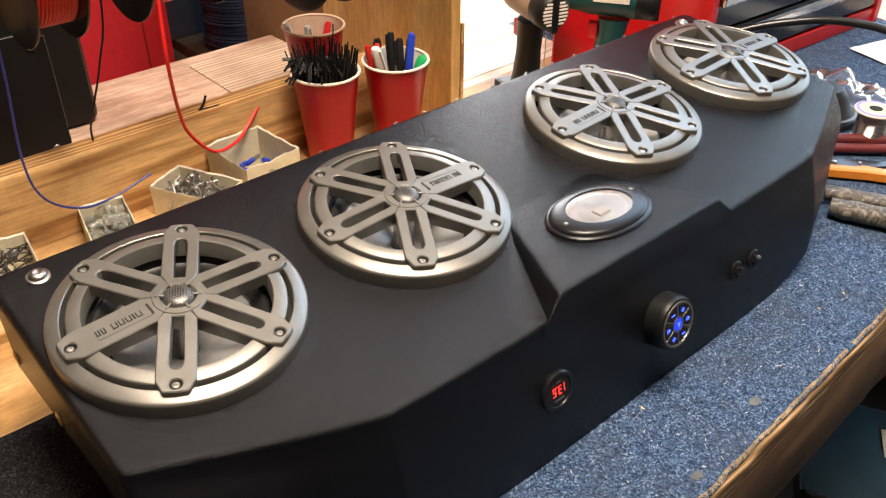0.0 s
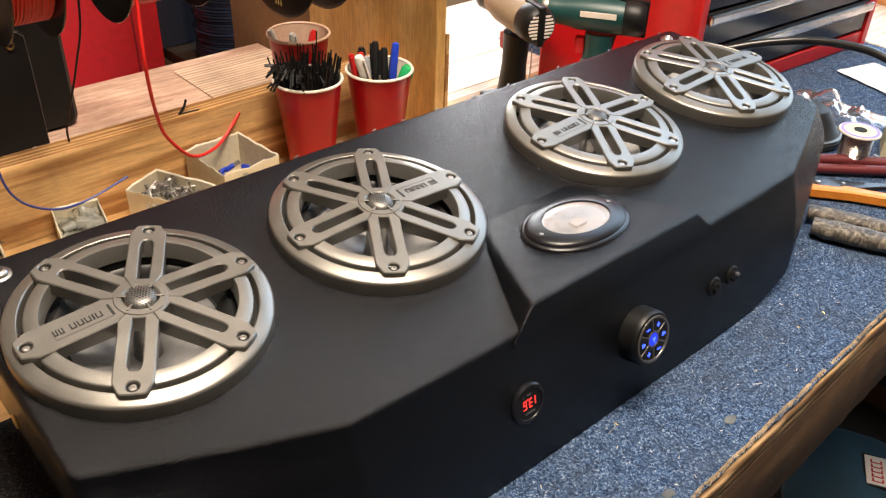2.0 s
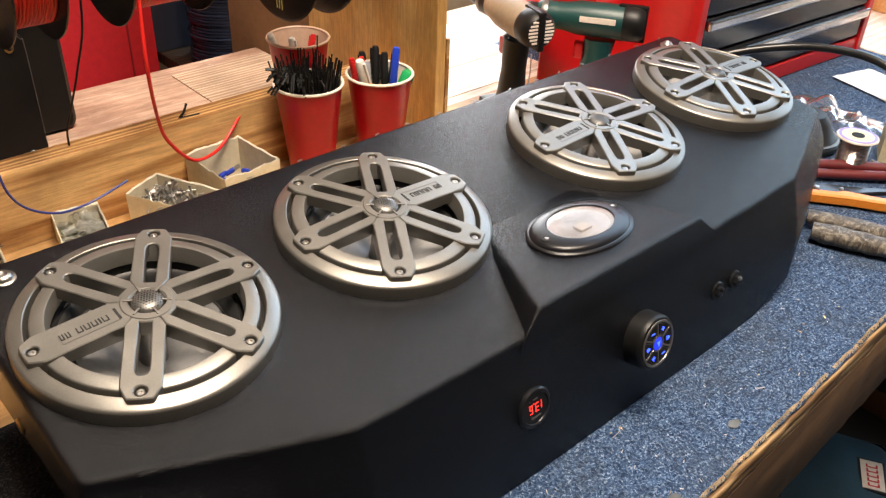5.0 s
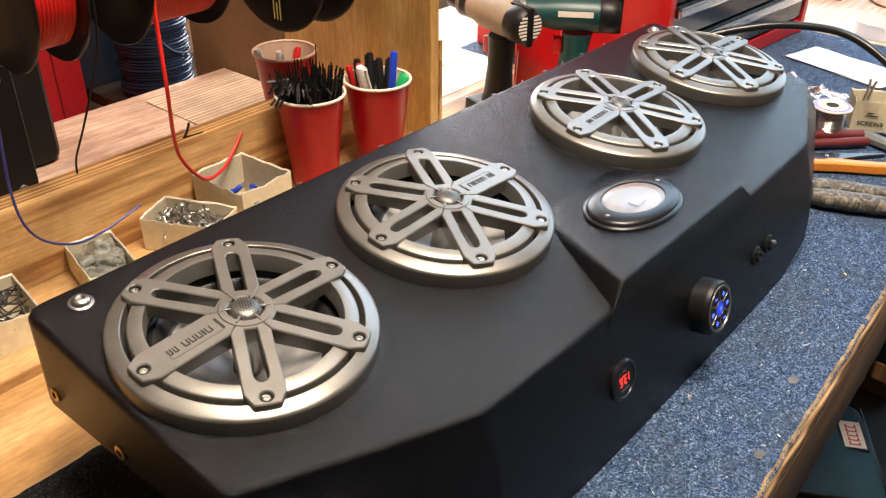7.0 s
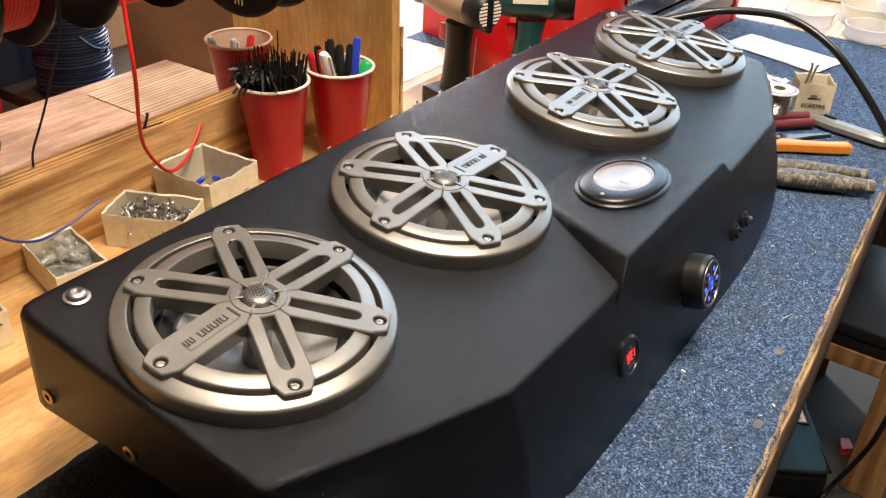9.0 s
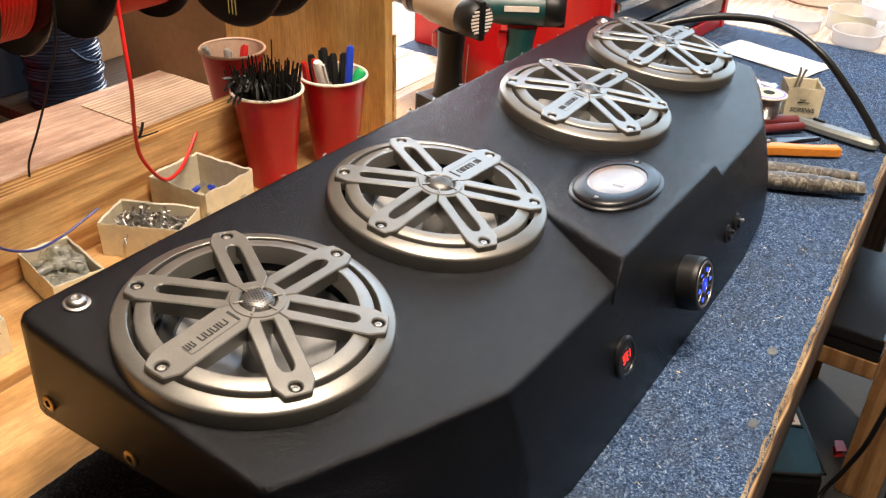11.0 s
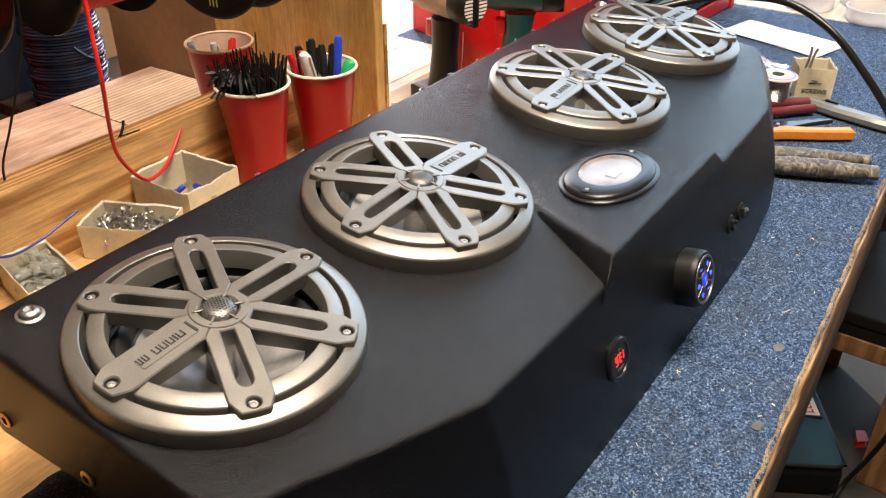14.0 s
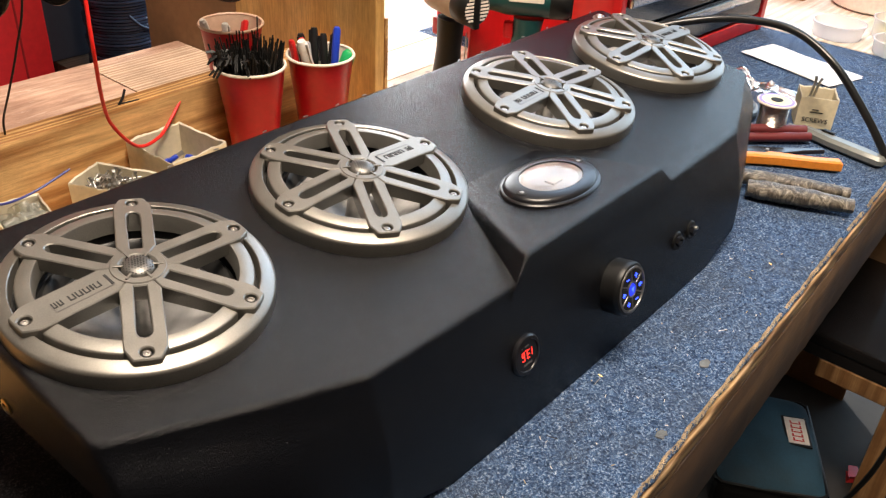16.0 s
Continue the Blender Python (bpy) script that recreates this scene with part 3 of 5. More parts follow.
for k in range(6):
    m = pose(0, 0, 0, 0, 0, 60 * k)
    bm = holed_plate(ARM, [SCREW_HOLE] if k == 3 else [SLOT, SCREW_HOLE], 0.0125, arm_level, 0.0009)
    bmesh.ops.transform(bm, matrix=m, verts=bm.verts)
    arm = part("spoke", bm, GRILLE, spk, smooth=True)
    hole = m @ Matrix.Translation((0.0878, 0, 0))
    part("screw_recess", lathe([(0.0049, 0.0195), (0.0, 0.0195)], 18, hole), HOLE, arm)
    part("screw", lathe([(0.0034, 0.0196), (0.0033, 0.0208), (0.0026, 0.0216), (0.0014, 0.0217), (0.0010, 0.0209), (0.0, 0.0208)], 14, hole), SCREW, arm, smooth=True)
    if k == 3:
        # name plate framed by a raised lip, its lettering as plain bars
        on_arm = Matrix.Translation((0, 0, arm_level(0.0, 0.0))) @ Matrix.Rotation(math.atan(0.052), 4, "Y")
        b = bmesh.new()
        add_box(b, (0.024, 0.0066, -0.0004), (0.068, 0.0074, 0.0003), 0, m @ on_arm)
        add_box(b, (0.068, -0.0020, -0.0004), (0.0688, 0.0066, 0.0003), 0, m @ on_arm)
        part("name_plate", b, GUN, arm, "engraved edge of the name plate")
        bm = bmesh.new()
        x = 0.0680
        for w in (0.0032, 0.0034, -0.0024, 0.0046, 0.0044, 0.0044, 0.0014, 0.0048):
            if w > 0:
                bars(bm, [(x - w, -0.0030, x - w + 0.0010, 0.0030), (x - 0.0010, -0.0030, x, 0.0018), (x - w, 0.0021, x, 0.0030)], on_arm)
            x -= abs(w) + 0.0012
        bars(bm, [(0.0232, -0.0062, 0.0252, 0.0062)], on_arm)
        bmesh.ops.transform(bm, matrix=m, verts=bm.verts)
        part("lettering", bm, INK, arm, "dark lettering drawn as plain bars")
part("hub", lathe([(0.0205, 0.0125), (0.0205, 0.0268), (0.0198, 0.0276), (0.0148, 0.0279), (0.0140, 0.0272), (0.0138, 0.018)], 48), GRILLE, spk, smooth=True)
dome = part("tweeter_grille", lathe([(0.0126, 0.0235), (0.0124, 0.0268), (0.0112, 0.0282), (0.0085, 0.0296), (0.005, 0.0304), (0.0, 0.0307)], 36), MESHMETAL, spk, "perforated metal tweeter dome", smooth=True)
bm = bmesh.new()
for i in range(-5, 6):
    for j in range(-5, 6):
        x, y = (i + 0.5 * (j % 2)) * 0.0023, j * 0.0020
        r = math.hypot(x, y)
        if r < 0.0110:
            z = 0.0308 - 0.0026 * (r / 0.0112) ** 2
            lathe([(0.0009, z + 0.00012), (0.0, z + 0.00016)], 6, Matrix.Translation((x, y, 0)), bm)
part("perforation", bm, HOLE, dome)
for k in range(6):
    m = pose(0, 0, 0, 0, 0, 60 * k + 30)
    part("hub_tab", box((0.0105, -0.0009, 0.0262), (0.0180, 0.0009, 0.0287), 0.0003, m), GRILLE, spk)
spk.matrix_basis = TILT @ pose(*CENTRES[0], PZ - 0.0015)
for i in (1, 2, 3):
    copy_thing(spk, TILT @ pose(*CENTRES[i], PZ - 0.0015, 0, 0, 180 * (i % 2)))

# ---- courtesy lamp on the pod ----
lamp_at = TILT @ pose(-0.004, -0.1145, PZ + 0.0100, -10.2) @ Matrix.Scale(0.93, 4)
lamp = thing("courtesy_lamp", "oval black courtesy lamp with a frosted lens set in the console", "lamp", m=lamp_at)
lens_ring = lambda a, b, z: [(x, y, z) for x, y in ellipse(a, b, 64)]  # noqa: E731
part("bezel", loops([lens_ring(0.066, 0.046, -0.004), lens_ring(0.066, 0.046, 0.002), lens_ring(0.0645, 0.0445, 0.0035), lens_ring(0.0625, 0.0425, 0.0037), lens_ring(0.0615, 0.0415, 0.006), lens_ring(0.058, 0.039, 0.0078), lens_ring(0.0430, 0.0315, 0.0096), lens_ring(0.0410, 0.0298, 0.0096), lens_ring(0.0397, 0.0286, 0.004)]), BEZEL, lamp, smooth=True)
part("lens", loops([lens_ring(0.0400, 0.0290, 0.0088), lens_ring(0.036, 0.0260, 0.0096), lens_ring(0.024, 0.017, 0.0099), lens_ring(0.010, 0.007, 0.0100)], cap1=True), LENS, lamp, "frosted clear lens", smooth=True)
part("reflector", loops([lens_ring(0.0400, 0.0290, 0.0060), lens_ring(0.035, 0.025, 0.0015), lens_ring(0.012, 0.009, 0.001)], cap1=True), REFLECTOR, lamp, "silvery reflector", smooth=True)
part("bulb_holder", box((-0.012, -0.012, 0.001), (0.004, 0.000, 0.006), 0.001), CUP_WHITE, lamp)
for sx in (-1, 1):
    part("screw_recess", lathe([(0.0056, 0.0088), (0.0048, 0.0091), (0.0, 0.0091)], 16, Matrix.Translation((sx * 0.0522, 0, 0))), HOLE, lamp)
    part("screw", lathe([(0.0024, 0.00915), (0.0018, 0.0095), (0.0, 0.0096)], 12, Matrix.Translation((sx * 0.0515, 0, 0))), GUN, lamp)

# ---- voltmeter, remote and switches on the front ----
volt = thing("voltmeter", "round black voltmeter with red digits mounted upside down on the console", "voltmeter", m=face_pose(-0.146, -0.084))
part("bezel", lathe([(0.0195, -0.003), (0.0195, 0.0025), (0.0180, 0.0040), (0.0155, 0.0042), (0.0150, 0.0030), (0.0, 0.0030)], 40), BEZEL, volt, smooth=True)
SEG = {"1": "bc", "3": "abgcd", "6": "afgedc"}


def digit(bm, ch, x, m):
    w, h, t = 0.0038, 0.0040, 0.0009
    segs = {"a": (0, 2 * h, w, 2 * h + t), "g": (0, h, w, h + t), "d": (0, 0, w, t), "b": (w - t, h, w, 2 * h), "c": (w - t, 0, w, h), "f": (0, h, t, 2 * h), "e": (0, 0, t, h)}
    for s in SEG[ch]:
        x0, y0, x1, y1 = segs[s]
        add_box(bm, (x + x0 + 0.0001, y0 - h + 0.0001, 0), (x + x1 - 0.0001, y1 - h - 0.0001, 0.0003), 0, m)


upside = pose(0, 0.001, 0.0033, 0, 0, 180)
bm = bmesh.new()
for ch, x in (("1", -0.0105), ("3", -0.0035), ("6", 0.0036)):
    digit(bm, ch, x, upside)
add_box(bm, (0.0014, -0.0046, 0), (0.0025, -0.0035, 0.0003), 0, upside)
part("digits", bm, RED_LED, volt, "glowing red digits 13.6 upside down")
bm = bmesh.new()
bars(bm, [(-0.006, -0.0095, 0.006, -0.0078)], pose(0, 0, 0.0032))
bars(bm, [(-0.002, 0.0085, 0.003, 0.0098), (-0.007, 0.008, -0.006, 0.0095)], pose(0, 0, 0.0032))
part("caption", bm, GUN, volt, "small grey lettering drawn as bars")

remote = thing("remote_control", "round black remote with blue backlit buttons on the console front", "remote control", m=face_pose(0.004, -0.084) @ Matrix.Scale(0.88, 4))
part("body", lathe([(0.0315, -0.004), (0.0315, 0.016), (0.0310, 0.020), (0.0295, 0.0225), (0.0270, 0.0232), (0.0262, 0.0222), (0.0, 0.0222)], 56), BLACK, remote, smooth=True)
part("ring", lathe([(0.0272, 0.0222), (0.0268, 0.0240), (0.0245, 0.0242), (0.0238, 0.0222)], 56), GUN, remote, "gunmetal rim", smooth=True)
part("centre_ring", lathe([(0.0098, 0.0222), (0.0096, 0.0238), (0.0082, 0.0238), (0.0078, 0.0222)], 40), GUN, remote, smooth=True)
part("centre_button", lathe([(0.0078, 0.0222), (0.0072, 0.0236), (0.0, 0.0240)], 32), glowing("blue_button", (0.01, 0.03, 0.6), 1.6), remote, "blue glowing centre button", smooth=True)
bm = bmesh.new()
tri = [bm.verts.new(p) for p in ((-0.0028, 0.0028, 0.0243), (0.0034, 0.0028, 0.0243), (0.0003, -0.0040, 0.0243))]
bm.faces.new(tri)
part("symbol", bm, BLUE_LED, remote, "blue arrow")
for k in range(6):
    m = pose(0, 0, 0, 0, 0, 60 * k + 30)
    part("divider", box((0.0095, -0.0010, 0.0222), (0.0245, 0.0010, 0.0238), 0.0003, m), GUN, remote)
    b = bmesh.new()
    ring_o = [(0.0230 * math.cos(radians(a)), 0.0230 * math.sin(radians(a))) for a in range(-24, 25, 6)]
    ring_i = [(0.0110 * math.cos(radians(a)), 0.0110 * math.sin(radians(a))) for a in range(18, -19, -6)]
    pad = ring_o + ring_i
    loops([[(x, y, 0.0222) for x, y in pad], [(x, y, 0.0232) for x, y in pad], [(x, y, 0.0236) for x, y in offset_ring(pad, 0.0006)]], b, cap1=True)
    bmesh.ops.transform(b, matrix=pose(0, 0, 0, 0, 0, 60 * k + 60), verts=b.verts)
    pad = part("button", b, BLACK, remote)
    c = pose(0, 0, 0, 0, 0, 60 * k + 60) @ Matrix.Translation((0.0172, 0, 0.0237)) @ pose(0, 0, 0, 0, 0, -60 * k - 60)
    b = bmesh.new()
    if k % 3 == 0:
        bars(b, [(-0.0028, -0.0005, 0.0028, 0.0005), (-0.0005, -0.0028, 0.0005, -0.0005), (-0.0005, 0.0005, 0.0005, 0.0028)], c)
    elif k % 3 == 1:
        bars(b, [(-0.0028, -0.0006, 0.0028, 0.0006)], c)
    else:
        bars(b, [(-0.0026, -0.0022, -0.0016, 0.0022), (-0.0004, -0.0022, 0.0006, 0.0022), (0.0010, -0.0010, 0.0026, 0.0010)], c)
    part("symbol", b, BLUE_LED, pad, "blue backlit symbol")
for x in (0.133, 0.166):
    sw = thing("rocker_switch", "small black switch with a bright tip on the console front", "switch", "switches on the console", face_pose(x, -0.088))
    part("plate", lathe([(0.0105, -0.002), (0.0105, 0.0015), (0.0095, 0.0025), (0.0, 0.0025)], 24), BLACK, sw, smooth=True)
    part("nut", lathe([(0.0062, 0.0025), (0.0060, 0.0055), (0.0045, 0.0060), (0.0, 0.0060)], 6), BEZEL, sw)
    part("lever", lathe([(0.0022, 0.006), (0.0024, 0.0085), (0.0016, 0.0098), (0.0, 0.010)], 12, pose(0, 0, 0, -25)), SCREW if x > 0.15 else BLACK, sw, smooth=True)

# bolts on the top corners, brass inserts in the end, staples along the back
for x in (-0.457, 0.437):
    bolt = thing("pan_head_bolt", "bright steel pan head bolt with washer in the console corner", "bolt", "bolts on the console", TILT @ pose(x, 0.110, PZ))
    part("washer", lathe([(0.0098, -0.001), (0.0098, 0.0012), (0.0090, 0.0016), (0.0, 0.0016)], 28), SCREW, bolt, smooth=True)
    part("head", lathe([(0.0076, 0.0016), (0.0074, 0.0032), (0.0060, 0.0050), (0.0036, 0.0056), (0.0018, 0.0040), (0.0, 0.0040)], 24), SCREW, bolt, smooth=True)
for y, zc in ((0.108, -0.095), (0.017, -0.087)):
    ins = thing("threaded_insert", "brass threaded insert in the console end", "insert", "inserts in the console", TILT @ pose(CX - 0.4825, y, zc, 0, -90))
    part("flange", lathe([(0.0065, -0.002), (0.0065, 0.0008), (0.0055, 0.0014), (0.0032, 0.0014), (0.0030, -0.004), (0.0, -0.004)], 24), BRASS, ins, smooth=True)
for k in range(16):
    x = -0.30 + 0.05 * k + 0.008 * math.sin(5.1 * k)
    st = part("staple", box((-0.0028, -0.0006, -0.0004), (0.0028, 0.0006, 0.0008), 0.0002), SCREW)
    tagged(st, "tiny bright staple along the console back edge", "staple", "staples on the console")
    st.matrix_basis = TILT @ pose(x - 0.01, 0.1322, PZ - 0.001, 0, 0, 20 * math.sin(3 * k))

# ---- plastic cups and what stands in them ----
def cup(name_label, x, y, z, tilt=(0, 0), tall=1.0, lining=CUP_WHITE):
    ob = thing("plastic_cup", name_label, "cup", "red cups at the bench back", pose(x, y, z, tilt[0], tilt[1]))
    wall = [(0.0, 0.003), (0.0285, 0.003), (0.0300, 0.0), (0.0312, 0.002), (0.0330, 0.020), (0.0342, 0.032), (0.0346, 0.0335), (0.0388, 0.068), (0.0393, 0.0695), (0.0405, 0.080), (0.0410, 0.0815), (0.0456, 0.1180)]
    wall = [(r, h * tall) for r, h in wall]
    part("outside", lathe(wall, 56), CUP_RED, ob, smooth=True)
    part("inside", lathe([(0.0450, 0.1180 * tall), (0.0380, 0.0760), (0.0300, 0.012), (0.0, 0.011)], 48), lining, ob, "pale inner wall", smooth=True)
    part("rim", lathe([(r, h + 0.118 * (tall - 1)) for r, h in ((0.0450, 0.1165), (0.0478, 0.1168), (0.0486, 0.1185), (0.0478, 0.1202), (0.0456, 0.1204), (0.0444, 0.1190))], 56, close=True), lining, ob, "rolled pale rim", smooth=True)
    return ob


def leaning(rng, n, r0, r1, z0, h0, h1):
    """Feet and tips of n sticks that lean in a cup."""
    for _ in range(n):
        a, b = rng.uniform(0, 2 * math.pi), rng.uniform(-0.5, 0.5)
        ra, rb = r0 * math.sqrt(rng.random()), r1 * math.sqrt(rng.random())
        yield Vector((ra * math.cos(a), ra * math.sin(a), z0)), Vector((rb * math.cos(a + b), rb * math.sin(a + b), rng.uniform(h0, h1)))


CUPS = ((0.029, 0.394), (0.131, 0.368))
cup("red plastic cup stuffed with black cable ties", *CUPS[0], 0.0045, tall=1.12)
cup("red plastic cup holding pens and markers", *CUPS[1], 0.0045, tall=1.10)
cup("red plastic cup holding a few stubs and a knife", 0.112, 0.542, 0.0215, lining=CUP_RED_LIT)
rng = random.Random(11)
ties = thing("cable_tie_bundle", "bundle of black nylon cable ties in a cup", "cable ties", m=pose(*CUPS[0], 0.0045))
tie_meshes = []
for L in (0.125, 0.135, 0.145, 0.155):
    bm = bmesh.new()
    add_box(bm, (-0.0019, -0.0006, 0), (0.0019, 0.0006, L))
    for v in bm.verts:
        if v.co.z > L * 0.9:
            v.co.x *= 0.45
    ob = part("tie", bm, TIE, ties)
    ob.location = (0.004 * len(tie_meshes), 0.0, 0.012)
    tie_meshes.append(ob.data)
for foot, tip in leaning(rng, 285, 0.026, 0.0465, 0.012, 0.138, 0.166):
    d = (tip - foot).normalized()
    ob = new("tie", rng.choice(tie_meshes))
    ob.parent = ties
    ob.matrix_basis = Matrix.Translation(foot) @ d.to_track_quat("Z", "Y").to_matrix().to_4x4() @ pose(0, 0, 0, 0, 0, rng.uniform(0, 180))
for k in range(9):
    a = rng.uniform(2.4, 4.6)
    part("bent_tie", tube([(0.03 * math.cos(a), 0.03 * math.sin(a), 0.11), (0.040 * math.cos(a), 0.040 * math.sin(a), 0.150), (0.056 * math.cos(a), 0.056 * math.sin(a), 0.140 + 0.02 * rng.random())], 0.0014, 5, None, 3), TIE, ties)
for k in range(26):
    a = rng.uniform(2.2, 3.9)
    r1, r2, lift = rng.uniform(0.026, 0.036), rng.uniform(0.044, 0.057), rng.uniform(-0.004, 0.012)
    part("bent_tie", tube([(0.6 * r1 * math.cos(a), 0.6 * r1 * math.sin(a), 0.115), (r1 * math.cos(a), r1 * math.sin(a), 0.146 + lift), (r2 * math.cos(a + 0.15), r2 * math.sin(a + 0.15), 0.140 + lift * 1.1 - 0.006 * (k % 3))], 0.0016, 5, None, 3), TIE, ties)
part("bent_tie", tube([(0.01, 0.01, 0.1), (0.022, 0.01, 0.16), (0.026, 0.012, 0.190)], 0.0010, 5, None, 3), TIE, ties)

PEN = {c: speckled("pen_" + c, rgb, 0.3, 0, 0.08, 60) for c, rgb in {"white": (0.72, 0.70, 0.66), "blue": (0.02, 0.06, 0.55), "green": (0.02, 0.38, 0.12), "red": (0.6, 0.02, 0.02), "black": (0.012, 0.012, 0.013), "orange": (0.75, 0.28, 0.03), "steel": (0.35, 0.35, 0.37)}.items()}


def pen(colour, cap, foot, tip, r, label, cx, cy, z=0.0045):
    d = Vector(tip) - Vector(foot)
    ob = thing("pen", label, "pen", "pens in the cup", Matrix.Translation((cx, cy, z)) @ Matrix.Translation(foot) @ d.to_track_quat("Z", "Y").to_matrix().to_4x4())
    L = d.length
    part("barrel", lathe([(0.0, 0.0), (r * 0.5, 0.004), (r, 0.012), (r, L * 0.72)], 14), PEN[colour], ob, smooth=True)
    part("cap", lathe([(r * 1.18, L * 0.70), (r * 1.18, L * 0.72), (r * 1.12, L - 0.004), (r * 0.8, L), (0.0, L)], 14), PEN[cap], ob, smooth=True)
    part("clip", box((r * 1.05, -0.0016, L * 0.74), (r * 1.6, 0.0016, L - 0.003), 0.0004), PEN[cap], ob)


c2 = (*CUPS[1], -0.006)
pen("white", "white", (0.012, 0.000, 0.02), (-0.043, -0.010, 0.172), 0.0062, "white marker leaning on the cup rim", *c2)
pen("blue", "blue", (0.000, -0.014, 0.012), (0.012, -0.022, 0.182), 0.0046, "blue capped ballpoint pen in a red cup", *c2)
pen("green", "green", (-0.004, 0.006, 0.012), (0.036, -0.022, 0.142), 0.0085, "thick green marker in a red cup", *c2)
pen("black", "black", (0.004, 0.015, 0.012), (0.016, 0.030, 0.168), 0.0048, "black marker pen in a red cup", *c2)
pen("black", "steel", (-0.010, 0.006, 0.012), (-0.014, 0.012, 0.158), 0.0048, "grey capped pen in a red cup", *c2)
pen("red", "red", (-0.012, 0.000, 0.012), (-0.020, 0.016, 0.164), 0.0044, "red capped pen in a red cup", *c2)
pen("steel", "black", (0.010, 0.008, 0.012), (0.036, 0.010, 0.160), 0.0036, "slim steel pen in a red cup", *c2)
pen("orange", "orange", (-0.004, -0.004, 0.03), (-0.032, -0.020, 0.138), 0.0042, "orange pencil stub in a red cup", *c2)
pen("black", "black", (0.000, 0.020, 0.012), (-0.004, 0.036, 0.162), 0.0048, "black marker pen in a red cup", *c2)
pen("black", "red", (-0.006, 0.016, 0.012), (-0.028, 0.028, 0.160), 0.0042, "black pen with a red cap", *c2)
pen("black", "black", (0.014, 0.002, 0.012), (0.024, 0.020, 0.160), 0.0048, "black marker pen in a red cup", *c2)
pen("white", "white", (-0.01, 0.0, 0.02), (-0.043, 0.010, 0.130), 0.0050, "white marker stub in a red cup", 0.112, 0.542, 0.0215)
pen("orange", "white", (0.0, 0.0, 0.02), (-0.014, -0.004, 0.122), 0.0050, "stubby pencil in a red cup", 0.112, 0.542, 0.0215)
pen("red", "red", (0.0, 0.0, 0.02), (0.034, 0.008, 0.114), 0.0042, "red handled knife in a red cup", 0.112, 0.542, 0.0215)


# ---- torn cardboard trays ----
def tray(label, x, y, z, w, d, h, turn, seed, slot_cut=0.3):
    ob = thing("cardboard_tray", label, "tray", "cardboard trays behind the console", pose(x, y, z, 0, 0, turn))
    rng = random.Random(seed)
    n = 14
    ring = [(-w / 2 + w * i / n, -d / 2) for i in range(n)] + [(w / 2, -d / 2 + d * i / n) for i in range(n)] + [(w / 2 - w * i / n, d / 2) for i in range(n)] + [(-w / 2, d / 2 - d * i / n) for i in range(n)]
    ring = [(px * (1 - 0.02 * (abs(py) / d)), py * (1 - 0.02 * abs(px) / w)) for px, py in ring]
    top = [h * (0.96 + 0.05 * noise.noise((seed, i * 0.25, 0.0)) + 0.035 * noise.noise((seed, i * 1.3, 4.0))) for i in range(4 * n)]
    inn = offset_ring(ring, 0.0016)
    rings = [[(px, py, 0.0) for px, py in ring], [(px, py, h * 0.5) for px, py in ring], [(px * 1.01, py * 1.01, t) for (px, py), t in zip(ring, top)]]
    part("outer_wall", loops(rings, cap0=True), CARDBOARD, ob, smooth=True)
    part("torn_edge", loops([[(px * 1.01, py * 1.01, t) for (px, py), t in zip(ring, top)], [(px * 1.0, py * 1.0, t + 0.0008 + 0.0012 * rng.random()) for (px, py), t in zip(ring, top)], [(px, py, t - 0.0005) for (px, py), t in zip(inn, top)]]), CARD_TORN, ob, "frayed torn card edge")
    part("inner_wall", loops([[(px, py, t - 0.0005) for (px, py), t in zip(inn, top)], [(px, py, h * 0.5) for px, py in inn], [(px, py, 0.002) for px, py in inn]], cap1=True), speckled("grey_card_%d" % seed, (0.60, 0.53, 0.38), 0.9, 0, 0.2, 30), ob, "grey brown inside")
    return ob


TRAYS = ((-0.303, 0.392, 0.0045, 0.056, 0.092, 0.036, -12, 3), (-0.186, 0.386, 0.0045, 0.060, 0.100, 0.044, 26, 8), (-0.096, 0.394, 0.0045, 0.084, 0.094, 0.062, 4, 5), (-0.432, 0.385, 0.0045, 0.070, 0.088, 0.040, -8, 9))
tray("small cream cardboard tray of clear plastic caps", *TRAYS[0])
tray("cream cardboard tray heaped with small steel screws", *TRAYS[1])
tray("deep cream cardboard tray with blue wire connectors", *TRAYS[2])
tray("torn cream cardboard tray of dark screws", *TRAYS[3])


def in_tray(t, rng, keep=0.82):
    x, y, z, w, d, h, turn, _ = t
    return pose(x, y, z, 0, 0, turn) @ Matrix.Translation((rng.uniform(-w / 2, w / 2) * keep, rng.uniform(-d / 2, d / 2) * keep, 0))


rng = random.Random(21)
CAPMAT = clear("milky_plastic", (0.86, 0.87, 0.82), 0.22, 1.3, 0.12)
first = None
for k in range(34):
    m = in_tray(TRAYS[0], rng, 0.72) @ pose(0, 0, 0.008 + 0.024 * rng.random(), rng.uniform(0, 360), rng.uniform(0, 360), 0)
    if first is None:
        first = part("end_plug", lathe([(0.0052, -0.008), (0.0058, -0.007), (0.0058, 0.008), (0.0050, 0.0085), (0.0048, -0.007)], 14), CAPMAT, smooth=True)
        tagged(first, "clear milky plastic end plug in a cardboard tray", "plug", "plugs in the tray")
        first.matrix_basis = m
    else:
        copy_thing(first, m)


